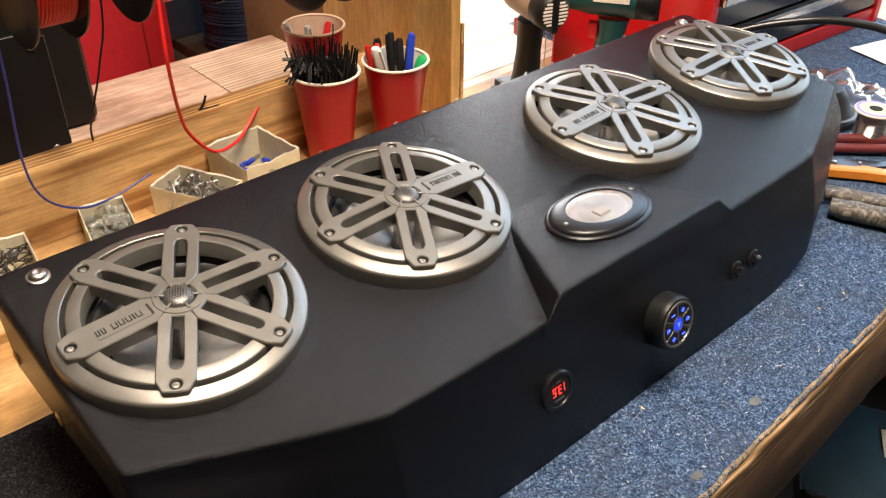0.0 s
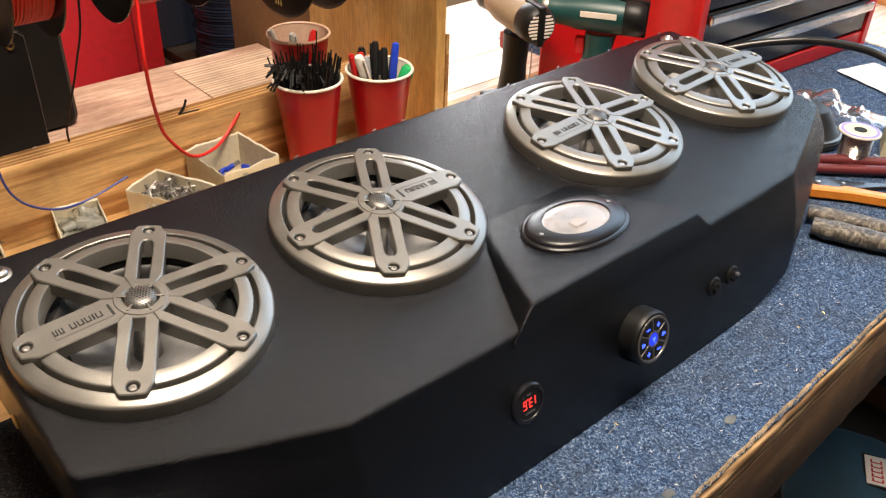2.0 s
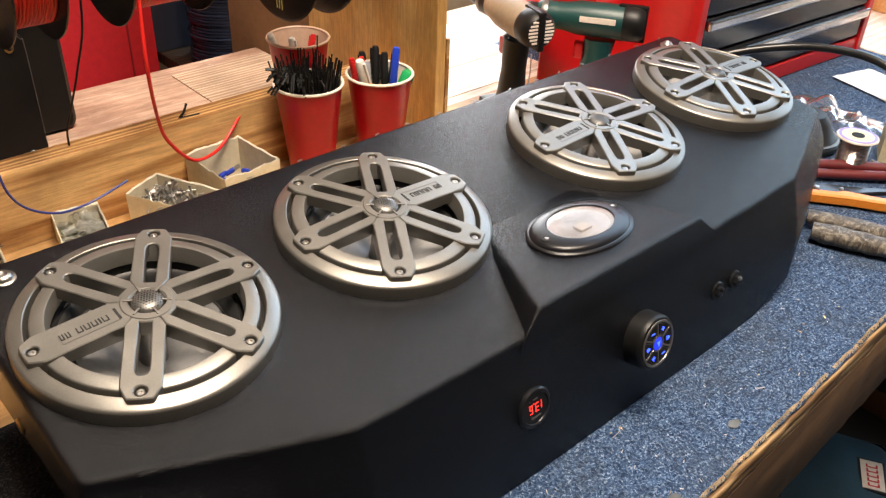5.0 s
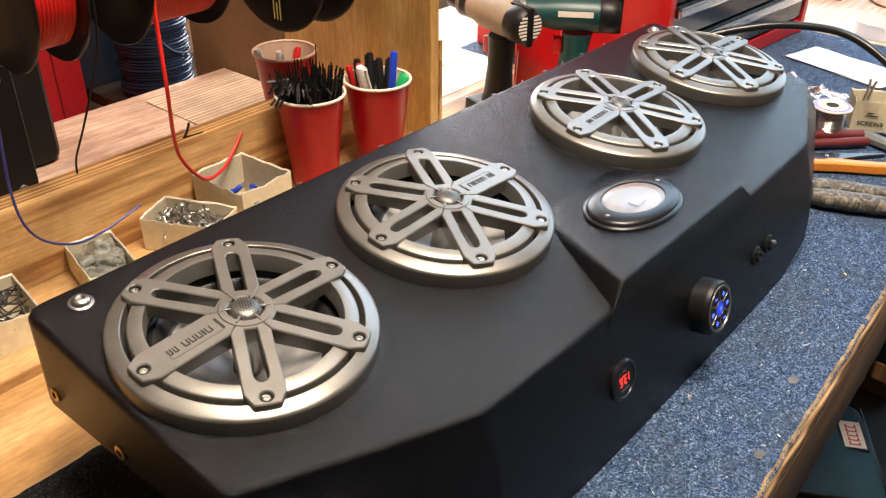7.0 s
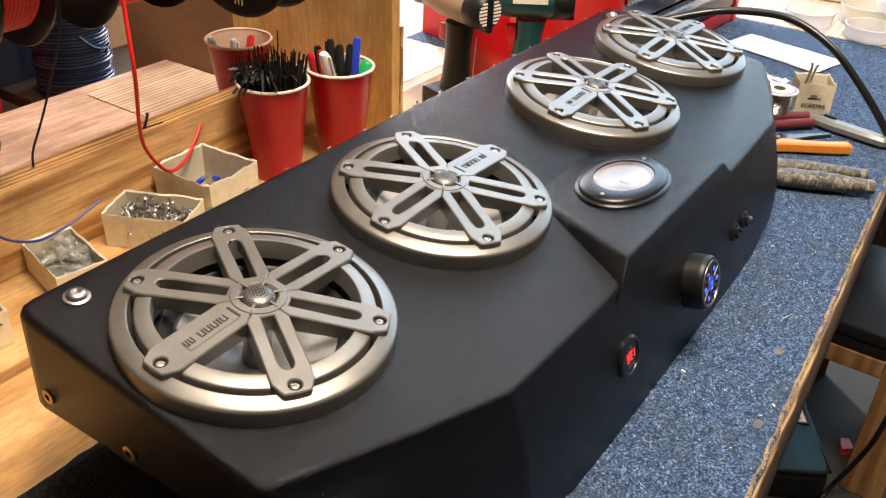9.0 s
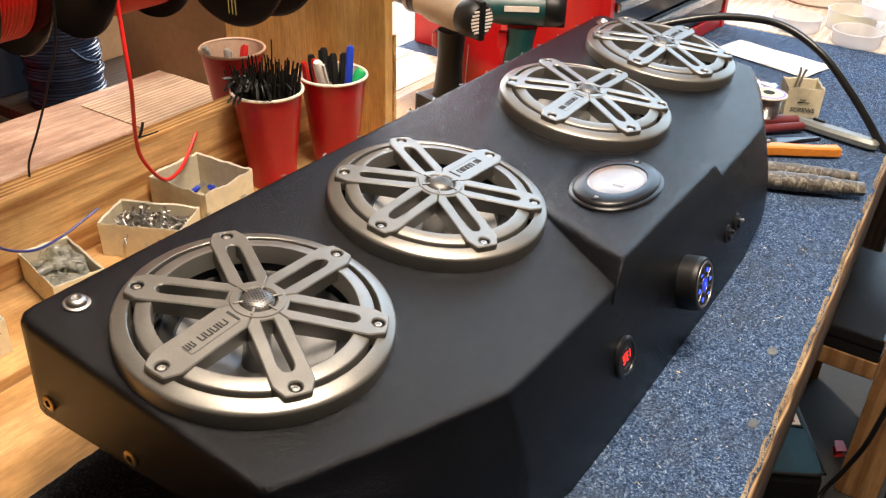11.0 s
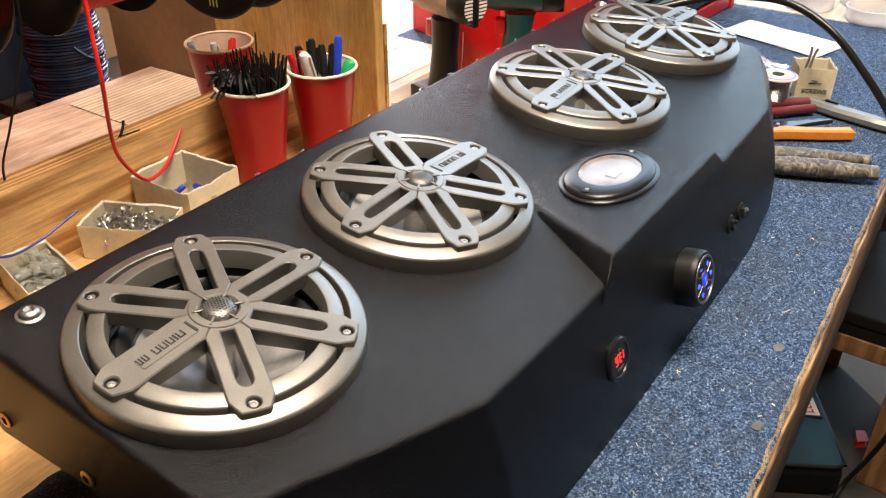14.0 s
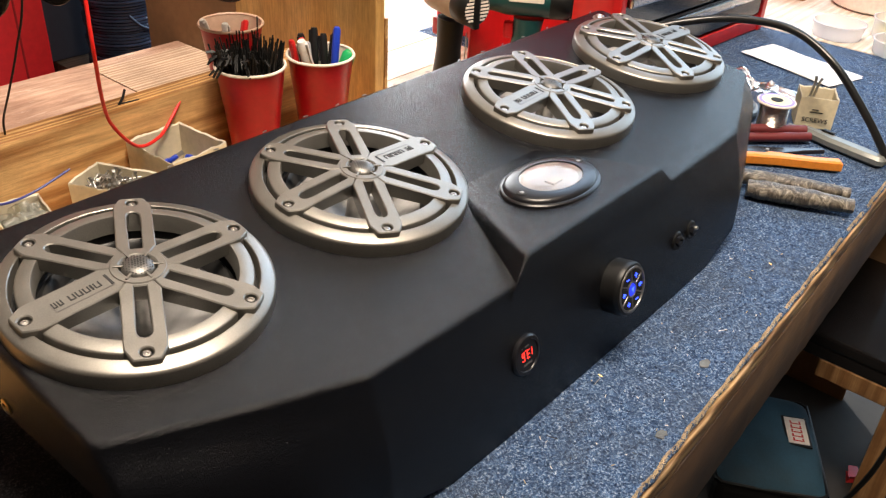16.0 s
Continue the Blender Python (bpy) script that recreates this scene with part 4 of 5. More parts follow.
def screw_heap(tray_at, mat, n, label, seed, level):
    rng = random.Random(seed)
    first = None
    for k in range(n):
        m = in_tray(tray_at, rng, 0.8) @ pose(0, 0, level + 0.012 * rng.random(), rng.uniform(50, 130), rng.uniform(-40, 40), rng.uniform(0, 360))
        if k % 12 == 0:
            m = in_tray(tray_at, rng, 0.6) @ pose(0, 0, level + 0.016, rng.uniform(-40, 40), rng.uniform(-40, 40), 0)
        if first is None:
            first = thing("screw", label, "screw", "screws in a tray", m)
            part("shank", lathe([(0.0, -0.020), (0.0008, -0.016), (0.0011, 0.006)], 6), mat, first)
            part("head", lathe([(0.0011, 0.006), (0.0024, 0.0082), (0.0024, 0.0090), (0.0, 0.0093)], 8), mat, first)
        else:
            copy_thing(first, m)


screw_heap(TRAYS[1], speckled("dull_zinc_screw", (0.34, 0.33, 0.31), 0.45, 0.9, 0.4, 200), 130, "small bright steel screw in a cardboard tray", 4, 0.022)
screw_heap(TRAYS[3], speckled("dark_screw", (0.10, 0.095, 0.09), 0.4, 0.9, 0.3, 200), 60, "small dark screw in a cardboard tray", 6, 0.020)
BLUE_NYLON = speckled("blue_nylon", (0.02, 0.05, 0.42), 0.35, 0, 0.15, 60)
rng = random.Random(31)
first = None
for k in range(34):
    m = in_tray(TRAYS[2], rng, 0.75) @ pose(0, 0, 0.008 + 0.018 * rng.random(), rng.uniform(40, 140), rng.uniform(-50, 50), rng.uniform(0, 360))
    if first is None:
        first = thing("wire_connector", "blue crimp wire connector in a cardboard tray", "connector", "connectors in the tray", m)
        part("sleeve", lathe([(0.0028, -0.007), (0.0036, -0.004), (0.0036, 0.006), (0.0028, 0.007), (0.0, 0.006)], 10), BLUE_NYLON, first, smooth=True)
        part("blade", box((-0.0030, -0.0004, -0.016), (0.0030, 0.0004, -0.006), 0.0002), SCREW, first, "tinned blade")
    else:
        copy_thing(first, m)

# ---- wires, nail strip and things on the shelf ----
tagged(part("red_wire", tube([(-0.198, 0.362, 0.42), (-0.207, 0.352, 0.298), (-0.212, 0.345, 0.226), (-0.197, 0.372, 0.153), (-0.182, 0.385, 0.115), (-0.147, 0.400, 0.0735), (-0.102, 0.425, 0.062), (-0.070, 0.440, 0.075), (-0.041, 0.450, 0.100)], 0.0022, 10), WIRE_RED, smooth=True), "loose red wire hanging from a spool over the trays", "wire")
tagged(part("blue_wire", tube([(-0.352, 0.43, 0.42), (-0.362, 0.42, 0.244), (-0.372, 0.415, 0.135), (-0.362, 0.41, 0.084), (-0.325, 0.41, 0.056), (-0.280, 0.42, 0.049), (-0.228, 0.42, 0.063)], 0.0015, 8), WIRE_BLUE, smooth=True), "thin dark blue wire hanging from a spool", "wire")
tagged(part("black_wire", tube([(-0.250, 0.385, 0.42), (-0.257, 0.385, 0.290), (-0.264, 0.410, 0.223), (-0.272, 0.430, 0.175), (-0.276, 0.455, 0.132), (-0.274, 0.466, 0.108)], 0.0013, 8), TIE, smooth=True), "thin black wire hanging from a spool", "wire")
tagged(part("wire_offcut", tube([(-0.132, 0.455, 0.1085), (-0.122, 0.462, 0.113), (-0.116, 0.466, 0.120)], 0.0018, 6), TIE), "short black wire offcut lying on the rail", "wire")
tagged(part("wire_offcut", tube([(-0.134, 0.456, 0.1082), (-0.106, 0.452, 0.1082)], 0.0009, 6), TIE), "short black wire offcut lying on the rail", "wire")


def spool(x, y, z, width, r, wire_r, wire, label, turn=0):
    ob = thing("wire_spool", label, "spool", "wire spools on the rod", pose(x, y, z, 0, 0, turn))
    ax = pose(0, 0, 0, 0, 90, 0)
    for s in (-1, 1):
        f = [(0.010, -0.0015), (0.020, -0.002), (r - 0.004, -0.0018), (r, -0.0010), (r + 0.0006, 0.0), (r, 0.0010), (r - 0.004, 0.0018), (0.020, 0.002), (0.010, 0.0015)]
        part("flange", lathe(f, 64, Matrix.Translation((s * width / 2, 0, 0)) @ ax, close=True), BLACK_SHINY, ob, smooth=True)
    n = max(6, int(width / 0.0042))
    prof = []
    for i in range(n):
        for k in range(4):
            prof.append((wire_r + 0.0017 * math.sin(math.pi * k / 3), -width / 2 + 0.002 + (width - 0.004) * (i + k / 3) / n))
    part("wound_wire", lathe(prof, 48, ax), wire, ob, smooth=True)
    return ob


spool(-0.309, 0.425, 0.345, 0.052, 0.086, 0.067, WIRE_RED, "black flanged spool of red wire on the rod")
spool(-0.162, 0.425, 0.345, 0.100, 0.086, 0.070, WIRE_RED, "black flanged spool of red wire on the rod")
c = spool(0.045, 0.430, 0.318, 0.060, 0.100, 0.060, CABLE, "large black wire spool with printed face")
bm = bmesh.new()
for a, w in ((0.030, 0.030), (0.036, 0.022), (0.042, 0.026)):
    add_box(bm, (-0.0328, a - 0.040, -0.085), (-0.0324, a - 0.0385, -0.085 + w), 0)
part("lettering", bm, speckled("yellow_print", (0.6, 0.5, 0.15), 0.6, 0, 0.1), c, "small yellow print drawn as bars")
rod = tagged(part("spool_rod", tube([(-1.0, 0.425, 0.345), (0.208, 0.425, 0.345)], 0.009, 12, None, 1), SCREW, smooth=True), "steel rod carrying the wire spools", "rod")

# far side of the shop seen past the shelf: cable reel, red cabinet, cartons on a low table
table = thing("low_table", "dark low table along the far shop wall", "table")
part("tabletop", box((0.64, 1.75, -0.56), (1.45, 2.65, -0.52), 0.004), DARKWOOD, table)
for x in (0.66, 1.37):
    for y in (1.8, 2.55):
        part("leg", box((x, y, FLOOR_Z), (x + 0.06, y + 0.06, -0.5605), 0.003), DARKWOOD, table)
reel = thing("cable_reel", "large reel of glossy slate blue cable standing beyond the shelf", "reel", m=pose(0.80, 2.06, -0.5195))
prof = []
for i in range(64):
    for k in range(4):
        prof.append((0.112 + 0.0050 * math.sin(math.pi * k / 3) + 0.004 * math.sin(i * 0.9) + 0.002 * math.sin(i * 2.3), 0.012 + 0.62 * (i + k / 3) / 64))
part("wound_cable", lathe(prof, 64), CABLE, reel, smooth=True)
part("base_flange", lathe([(0.0, 0.0), (0.118, 0.0), (0.120, 0.004), (0.116, 0.012), (0.0, 0.012)], 48), BLACK, reel, smooth=True)
part("top_flange", lathe([(0.0, 0.634), (0.118, 0.634), (0.120, 0.640), (0.0, 0.646)], 48), BLACK, reel, smooth=True)
part("loose_turn", tube([(-0.04, -0.114, 0.20), (0.0, -0.122, 0.16), (0.06, -0.105, 0.14), (0.112, -0.04, 0.145)], 0.0045, 8), CABLE, reel, smooth=True)

# black board, red case and a pale tub at the shelf's near end
board = thing("black_tool_board", "black plate with a brass grommet standing on the shelf", "board", m=pose(-0.247, 0.642, 0.0155))
prof = rounded([(-0.22, 0.0), (0.0, 0.0), (0.0, 0.178), (-0.22, 0.178)], 0.014, 5)
part("panel", loops([[(x, 0.001, z) for x, z in offset_ring(prof, 0.001)], [(x, 0.002, z) for x, z in prof], [(x, 0.007, z) for x, z in prof], [(x, 0.008, z) for x, z in offset_ring(prof, 0.001)]], None, True, True), BLACK, board, smooth=True)
part("piping", tube([(-0.0010, 0.0005, 0.02), (-0.0010, 0.0005, 0.155), (-0.0045, 0.0005, 0.170), (-0.012, 0.0005, 0.1765), (-0.024, 0.0005, 0.1772)], 0.0006, 6), GUN, board, "thin grey edge line", smooth=True)
part("grommet", lathe([(0.0028, -0.001), (0.0052, -0.0005), (0.0060, 0.0012), (0.0050, 0.0024), (0.0028, 0.0018)], 20, pose(-0.021, 0.0008, 0.160, 90)), BRASS, board, "brass grommet", smooth=True)
part("rivet", lathe([(0.0062, 0), (0.005, 0.0012), (0, 0.0014)], 14, pose(-0.022, 0.0008, 0.007, 90)), GUN, board)
box2 = thing("black_case", "tall black plastic case standing behind the plate", "case", m=pose(-0.181, 0.700, 0.0155))
prof = rounded([(-0.20, 0.0), (0.0, 0.0), (0.0, 0.36), (-0.20, 0.36)], 0.020, 5)
part("body", loops([[(x, 0.0, z) for x, z in offset_ring(prof, 0.006)], [(x, 0.006, z) for x, z in prof], [(x, 0.110, z) for x, z in prof], [(x, 0.116, z) for x, z in offset_ring(prof, 0.006)]], None, True, True), BLACK, box2, smooth=True)
part("lid_line", box((-0.001, 0.058, 0.03), (0.0008, 0.0595, 0.33), 0.0003), GUN, box2, "pale seam")
red = thing("red_cabinet", "bright red steel cabinet standing beyond the shelf", "cabinet", m=pose(0.0, 2.2, FLOOR_Z, 0, 0, 0))
part("body", box((-0.35, 0.0, 0.0), (0.615, 0.40, 1.75), 0.006), RED_FLAT, red)
part("seam", box((0.52, -0.003, 0.05), (0.526, 0.0, 1.70), 0.0004), speckled("dark_red_seam", (0.30, 0.01, 0.015), 0.5, 0, 0.1), red, "dark door seam")
tub = thing("pale_tub", "pale lilac plastic tub half hidden behind the rail", "tub", m=pose(-0.46, 0.57, 0.0155))
TUBMAT = speckled("lilac_plastic", (0.50, 0.48, 0.56), 0.4, 0, 0.1, 20)
part("bowl", lathe([(0.0, 0.0), (0.040, 0.0), (0.054, 0.060), (0.057, 0.064), (0.052, 0.064), (0.039, 0.006), (0.0, 0.006)], 40, pose(0, 0, 0)), TUBMAT, tub, smooth=True)
carton2 = tagged(part("brown_carton", box((0.93, 2.28, -0.5195), (1.30, 2.55, 0.6), 0.004), speckled("brown_cardboard_box", (0.42, 0.23, 0.10), 0.85, 0, 0.15, 12, 0.1)), "tall brown cardboard carton beyond the shelf", "carton")
dk = tagged(part("navy_carton", box((0.628, 2.24, -0.5195), (0.925, 2.5, 0.65), 0.004), speckled("navy_card", (0.020, 0.022, 0.035), 0.6, 0, 0.2, 12)), "dark navy carton standing behind the reel", "carton")


# ---- cordless drills ----
def drill(label, x, y, z, turn, body, trim, head_z, vents):
    ob = thing("cordless_drill", label, "drill", "drills beside the toolbox", pose(x, y, z, 0, 0, turn))
    ring = lambda cx, a, b, h: [(cx + px, py, h) for px, py in ellipse(a, b, 24)]  # noqa: E731
    part("battery", box((-0.045, -0.034, 0.0), (0.040, 0.034, 0.042), 0.006), BLACK, ob)
    part("handle", loops([ring(-0.004, 0.030, 0.023, 0.042), ring(-0.004, 0.026, 0.020, 0.060), ring(-0.006, 0.022, 0.018, 0.10), ring(-0.008, 0.025, 0.019, head_z - 0.03)], cap0=True, cap1=True), trim, ob, "black rubber grip", smooth=True)
    part("piping", tube([(-0.030, -0.012, 0.050), (-0.024, -0.018, 0.075), (-0.026, -0.018, 0.105), (-0.034, -0.012, 0.13)], 0.0009, 6), CUP_WHITE, ob, smooth=True)
    part("trigger", box((0.016, -0.008, head_z - 0.065), (0.032, 0.008, head_z - 0.038), 0.004), TOOL_RED, ob, "red trigger")
    ax = pose(0, 0, head_z, 0, 90, 0) @ Matrix.Diagonal((0.80, 0.80, 1.0, 1.0))
    part("motor_housing", lathe([(0.0, -0.070), (0.020, -0.070), (0.029, -0.064), (0.032, -0.050), (0.034, -0.020), (0.033, 0.030), (0.028, 0.050), (0.026, 0.075)], 36, ax), body, ob, smooth=True)
    part("gearbox", lathe([(0.027, 0.055), (0.027, 0.085), (0.023, 0.095), (0.0, 0.095)], 32, ax), trim, ob, smooth=True)
    part("chuck", lathe([(0.020, 0.094), (0.021, 0.100), (0.021, 0.125), (0.010, 0.142), (0.0, 0.142)], 24, ax), BLACK, ob, smooth=True)
    part("collar", lathe([(0.0285, 0.078), (0.0292, 0.080), (0.0292, 0.086), (0.0285, 0.088)], 36, ax), GUN, ob, "grey torque collar", smooth=True)
    part("end_cap", lathe([(0.0, -0.074), (0.027, -0.074), (0.0320, -0.070), (0.0348, -0.060), (0.0352, -0.044), (0.0335, -0.040)], 36, ax), BLACK, ob, smooth=True)
    part("back_strap", box((-0.077, -0.0052, head_z - 0.029), (-0.030, 0.0052, head_z + 0.0295), 0.003), BLACK, ob, "black rubber strap over the motor end")
    if vents:
        for s in (-1, 1):
            for k in range(7):
                dz = -0.0170 + 0.0051 * k
                reach = math.sqrt(max(0.00006, 0.0212**2 - (dz + 0.0015) ** 2))
                lo, hi = (0.0060, reach) if s > 0 else (-reach, -0.0060)
                part("vent_slot", box((-0.0748, lo, head_z + dz), (-0.0725, hi, head_z + dz + 0.0030), 0.0005), CUP_WHITE, ob)
    if vents:
        return ob
    bm = bmesh.new()
    add_box(bm, (-0.030, 0.0262, head_z + 0.002), (0.026, 0.0278, head_z + 0.011), 0.0004)
    part("marking", bm, CUP_WHITE, ob, "white lettering drawn as a bar")
    return ob


DRILL_TAN = speckled("worn_tan_housing", (0.30, 0.23, 0.16), 0.55, 0, 0.35, 30, 0.1)
DRILL_TEAL = speckled("teal_housing", (0.004, 0.045, 0.044), 0.4, 0, 0.15, 30)
drill("worn tan and black cordless drill standing on its battery", 0.361, 0.331, 0.0025, 74, DRILL_TAN, BLACK, 0.178, True)
drill("teal and black cordless drill standing on its battery", 0.506, 0.290, 0.0025, 124, DRILL_TEAL, DRILL_TEAL, 0.156, False)
tagged(part("curly_offcut", tube([(0.300 + 0.008 * i, 0.36 + 0.004 * math.sin(i * 1.3), 0.020 + 0.010 * math.sin(i * 1.9)) for i in range(9)], 0.0008, 5), TIE), "thin curly dark wire offcut on the planks", "wire")

# ---- red tool chest ----
redpanel = thing("red_steel_panel", "red enamel steel panel standing beside the tool chest", "panel", m=pose(0.492, 0.388, 0.0025))
part("sheet", box((0.0, 0.0, 0.0), (0.132, 0.004, 0.40), 0.0015), TOOL_RED, redpanel)
part("folded_lip", box((0.001, 0.0045, 0.380), (0.131, 0.014, 0.399), 0.001), TOOL_RED, redpanel)
chest = thing("tool_chest", "red enamel tool chest with chrome edged black drawers", "tool chest", m=pose(0.632, 0.19, 0.001, 0, 0, -4) @ Matrix.Diagonal((0.945, 1.0, 1.0, 1.0)))
part("side", box((0.0, 0.0, 0.0), (0.012, 0.42, 0.42), 0.002), TOOL_RED, chest, "red side panel")
part("side", box((0.568, 0.0, 0.0), (0.580, 0.42, 0.42), 0.002), TOOL_RED, chest, "red side panel")
part("back", box((0.0125, 0.41, 0.0), (0.5675, 0.42, 0.42), 0.001), TOOL_RED, chest)
part("base", box((0.0125, -0.004, 0.0), (0.5675, 0.409, 0.030), 0.003), TOOL_RED, chest, "red bottom rail")
part("top", box((-0.004, -0.006, 0.421), (0.584, 0.424, 0.45), 0.003), TOOL_RED, chest, "red lid")
part("post", box((-0.003, -0.008, 0.0), (0.014, 0.010, 0.42), 0.002), TOOL_RED, chest, "red front post")
part("post", box((0.566, -0.008, 0.0), (0.584, 0.010, 0.42), 0.002), TOOL_RED, chest, "red front post")
for k in range(6):
    z = 0.036 + 0.063 * k
    d = part("drawer", box((0.018, -0.004, z), (0.562, 0.30, z + 0.058), 0.002), DARKSTEEL, chest, "glossy black drawer")
    part("pull", box((0.018, -0.016, z + 0.040), (0.562, -0.0045, z + 0.057), 0.004), CHROME, d, "bright full width pull")

# ---- things on the far end of the carpet ----
CABLE_BLACK = speckled("black_cable_jacket", (0.010, 0.010, 0.010), 0.3, 0, 0.2, 60)
tagged(part("power_cable", tube([(0.54, 0.185, 0.085), (0.62, 0.125, 0.125), (0.68, 0.050, 0.148), (0.70, -0.02, 0.158), (0.70, -0.085, 0.156), (0.69, -0.152, 0.128), (0.685, -0.21, 0.078), (0.68, -0.262, 0.022), (0.68, -0.315, -0.05), (0.70, -0.40, -0.30), (0.66, -0.46, -0.60), (0.50, -0.44, -0.78), (0.35, -0.40, -0.905)], 0.0062, 12), CABLE_BLACK, smooth=True), "thick black power cable arching over the bench", "cable")
paper = thing("paper_sheet", "white paper sheets lying on the carpet", "paper")
for k, (dz, turn) in enumerate(((0.001, 0), (0.0022, 3))):
    bm = bmesh.new()
    m = pose(1.020, -0.006, dz, 0, 0, -17 + turn)
    g = [[bm.verts.new(m @ Vector((-0.050 + 0.0125 * i, -0.102 + 0.0255 * j, 0.002 * noise.noise((i * 0.5 + k, j * 0.5, 1)) + 0.002))) for j in range(9)] for i in range(9)]
    for i in range(8):
        for j in range(8):
            bm.faces.new((g[i][j], g[i + 1][j], g[i + 1][j + 1], g[i][j + 1]))
    part("sheet", bm, WHITE, paper, smooth=True)

solder = thing("solder_spool", "small spool of bright solder wire on the carpet", "solder spool", m=pose(0.668, -0.092, 0.001))
part("base", lathe([(0.008, 0.0), (0.0295, 0.0), (0.030, 0.0015), (0.029, 0.003), (0.008, 0.003)], 40), CUP_WHITE, solder, smooth=True)
prof = []
for i in range(22):
    for k in range(3):
        prof.append((0.0215 + 0.0008 * math.sin(math.pi * k / 2), 0.003 + 0.049 * (i + k / 3) / 22))
part("wound_solder", lathe(prof, 40), speckled("solder_wire", (0.50, 0.47, 0.43), 0.25, 1.0, 0.15, 80), solder, "bright tin coloured solder", smooth=True)
part("top_flange", lathe([(0.009, 0.052), (0.0295, 0.052), (0.030, 0.0535), (0.029, 0.055), (0.009, 0.0552)], 40), CUP_WHITE, solder, smooth=True)
part("sticker", lathe([(0.0100, 0.0556), (0.0225, 0.0556), (0.0225, 0.0552)], 40), speckled("yellow_sticker", (0.78, 0.72, 0.42), 0.6, 0, 0.1), solder, "yellow paper ring", smooth=True)
part("sticker_rim", lathe([(0.0228, 0.0557), (0.0275, 0.0557), (0.0275, 0.0553)], 40), speckled("violet_sticker", (0.30, 0.25, 0.62), 0.6, 0, 0.1), solder, "violet paper ring", smooth=True)
part("bore", lathe([(0.0098, 0.0560), (0.0, 0.0560)], 20), HOLE, solder)

# torn carton with handwriting
carton = tray("cream card box lettered SCREWS with a torn top", 0.764, -0.124, 0.001, 0.054, 0.058, 0.052, 26, 14)
carton["group"] = ""
curve = bpy.data.curves.new("lettering", "FONT")
curve.body, curve.size, curve.extrude, curve.align_x = "SCREWS", 0.0105, 0.0002, "CENTER"
tmp = bpy.data.objects.new("lettering", curve)
scene.collection.objects.link(tmp)
bpy.context.view_layer.update()
me = bpy.data.meshes.new_from_object(tmp.evaluated_get(bpy.context.evaluated_depsgraph_get()))
bpy.data.objects.remove(tmp)
me.materials.clear()
me.materials.append(INK)
ink = new("lettering", me)
ink.parent = carton
ink["label"] = "black handwritten word"
ink.matrix_basis = pose(-0.0279, 0.0, 0.010, 90, 0, -90)
bm = bmesh.new()
bars(bm, [(-0.011, 0.026, 0.009, 0.0275), (-0.008, 0.0305, 0.002, 0.032)], pose(-0.0279, 0.0, 0.0, 90, 0, -90))
part("initials", bm, INK, carton, "black handwritten initials as bars")
pin = thing("steel_pin", "shiny split steel pin sticking out of the card box", "pin", m=pose(0.772, -0.108, 0.004, 8, -6))
for dy in (-0.003, 0.003):
    part("prong", tube([(0, dy, 0), (0, dy, 0.060), (0, dy * 1.8, 0.074)], 0.0022, 8), SCREW, pin, smooth=True)


def slab(points, z0, z1, bevel=0.002):
    """A flat shape given by its outline, thick from z0 to z1, with softened edges."""
    n = offset_ring(points, bevel)
    rings = [[(x, y, z0) for x, y in n], [(x, y, z0 + bevel) for x, y in points], [(x, y, z1 - bevel) for x, y in points], [(x, y, z1) for x, y in n]]
    return loops(rings, cap0=True, cap1=True)


def bar_shape(stations):
    """A closed outline along +x from (x, low y, high y) rows."""
    return [(x, a) for x, a, b in stations] + [(x, b) for x, a, b in reversed(stations)]


knife = thing("utility_knife", "grey metal utility knife lying on the carpet", "knife", m=pose(0.700, -0.128, 0.001, 0, 0, -102))
part("body", slab(bar_shape([(0.0, -0.005, 0.006), (0.02, -0.010, 0.009), (0.06, -0.013, 0.012), (0.11, -0.012, 0.013), (0.138, -0.011, 0.010), (0.146, -0.005, 0.004)]), 0.0, 0.017, 0.005), speckled("grey_cast_metal", (0.19, 0.20, 0.185), 0.42, 0.3, 0.15, 40), knife, smooth=True)
part("slider", box((0.035, 0.004, 0.0165), (0.055, 0.010, 0.0205), 0.001), BLACK, knife)
part("nose", slab(bar_shape([(-0.020, -0.002, 0.002), (0.0, -0.0045, 0.0055), (0.004, -0.005, 0.006)]), 0.006, 0.011, 0.001), SCREW, knife, "bright nose", smooth=True)

cutter = thing("red_handled_pliers", "pliers with dull red dipped handles on the carpet", "pliers", m=pose(0.575, -0.045, 0.001, 0, 0, -41))
DULLRED = speckled("dull_red_dip", (0.12, 0.016, 0.018), 0.45, 0, 0.2, 40)
part("handle", tube([(0.0, 0.010, 0.012), (0.05, 0.013, 0.012), (0.10, 0.011, 0.012), (0.150, 0.004, 0.012)], 0.0085, 12), DULLRED, cutter, smooth=True)
part("handle", tube([(0.0, -0.008, 0.010), (0.05, -0.012, 0.010), (0.10, -0.014, 0.010), (0.148, -0.015, 0.010)], 0.0075, 12), DULLRED, cutter, smooth=True)
part("jaw", slab(bar_shape([(-0.06, -0.003, 0.004), (-0.03, -0.010, 0.010), (0.0, -0.012, 0.013), (0.01, -0.008, 0.010)]), 0.004, 0.014, 0.002), DARKSTEEL, cutter, smooth=True)

strip = thing("wire_stripper", "black wire stripper with an orange handle on the carpet", "wire stripper", m=pose(0.500, -0.075, 0.001, 0, 0, -52))
ORANGE = speckled("orange_plastic", (0.75, 0.24, 0.02), 0.38, 0, 0.1, 40)
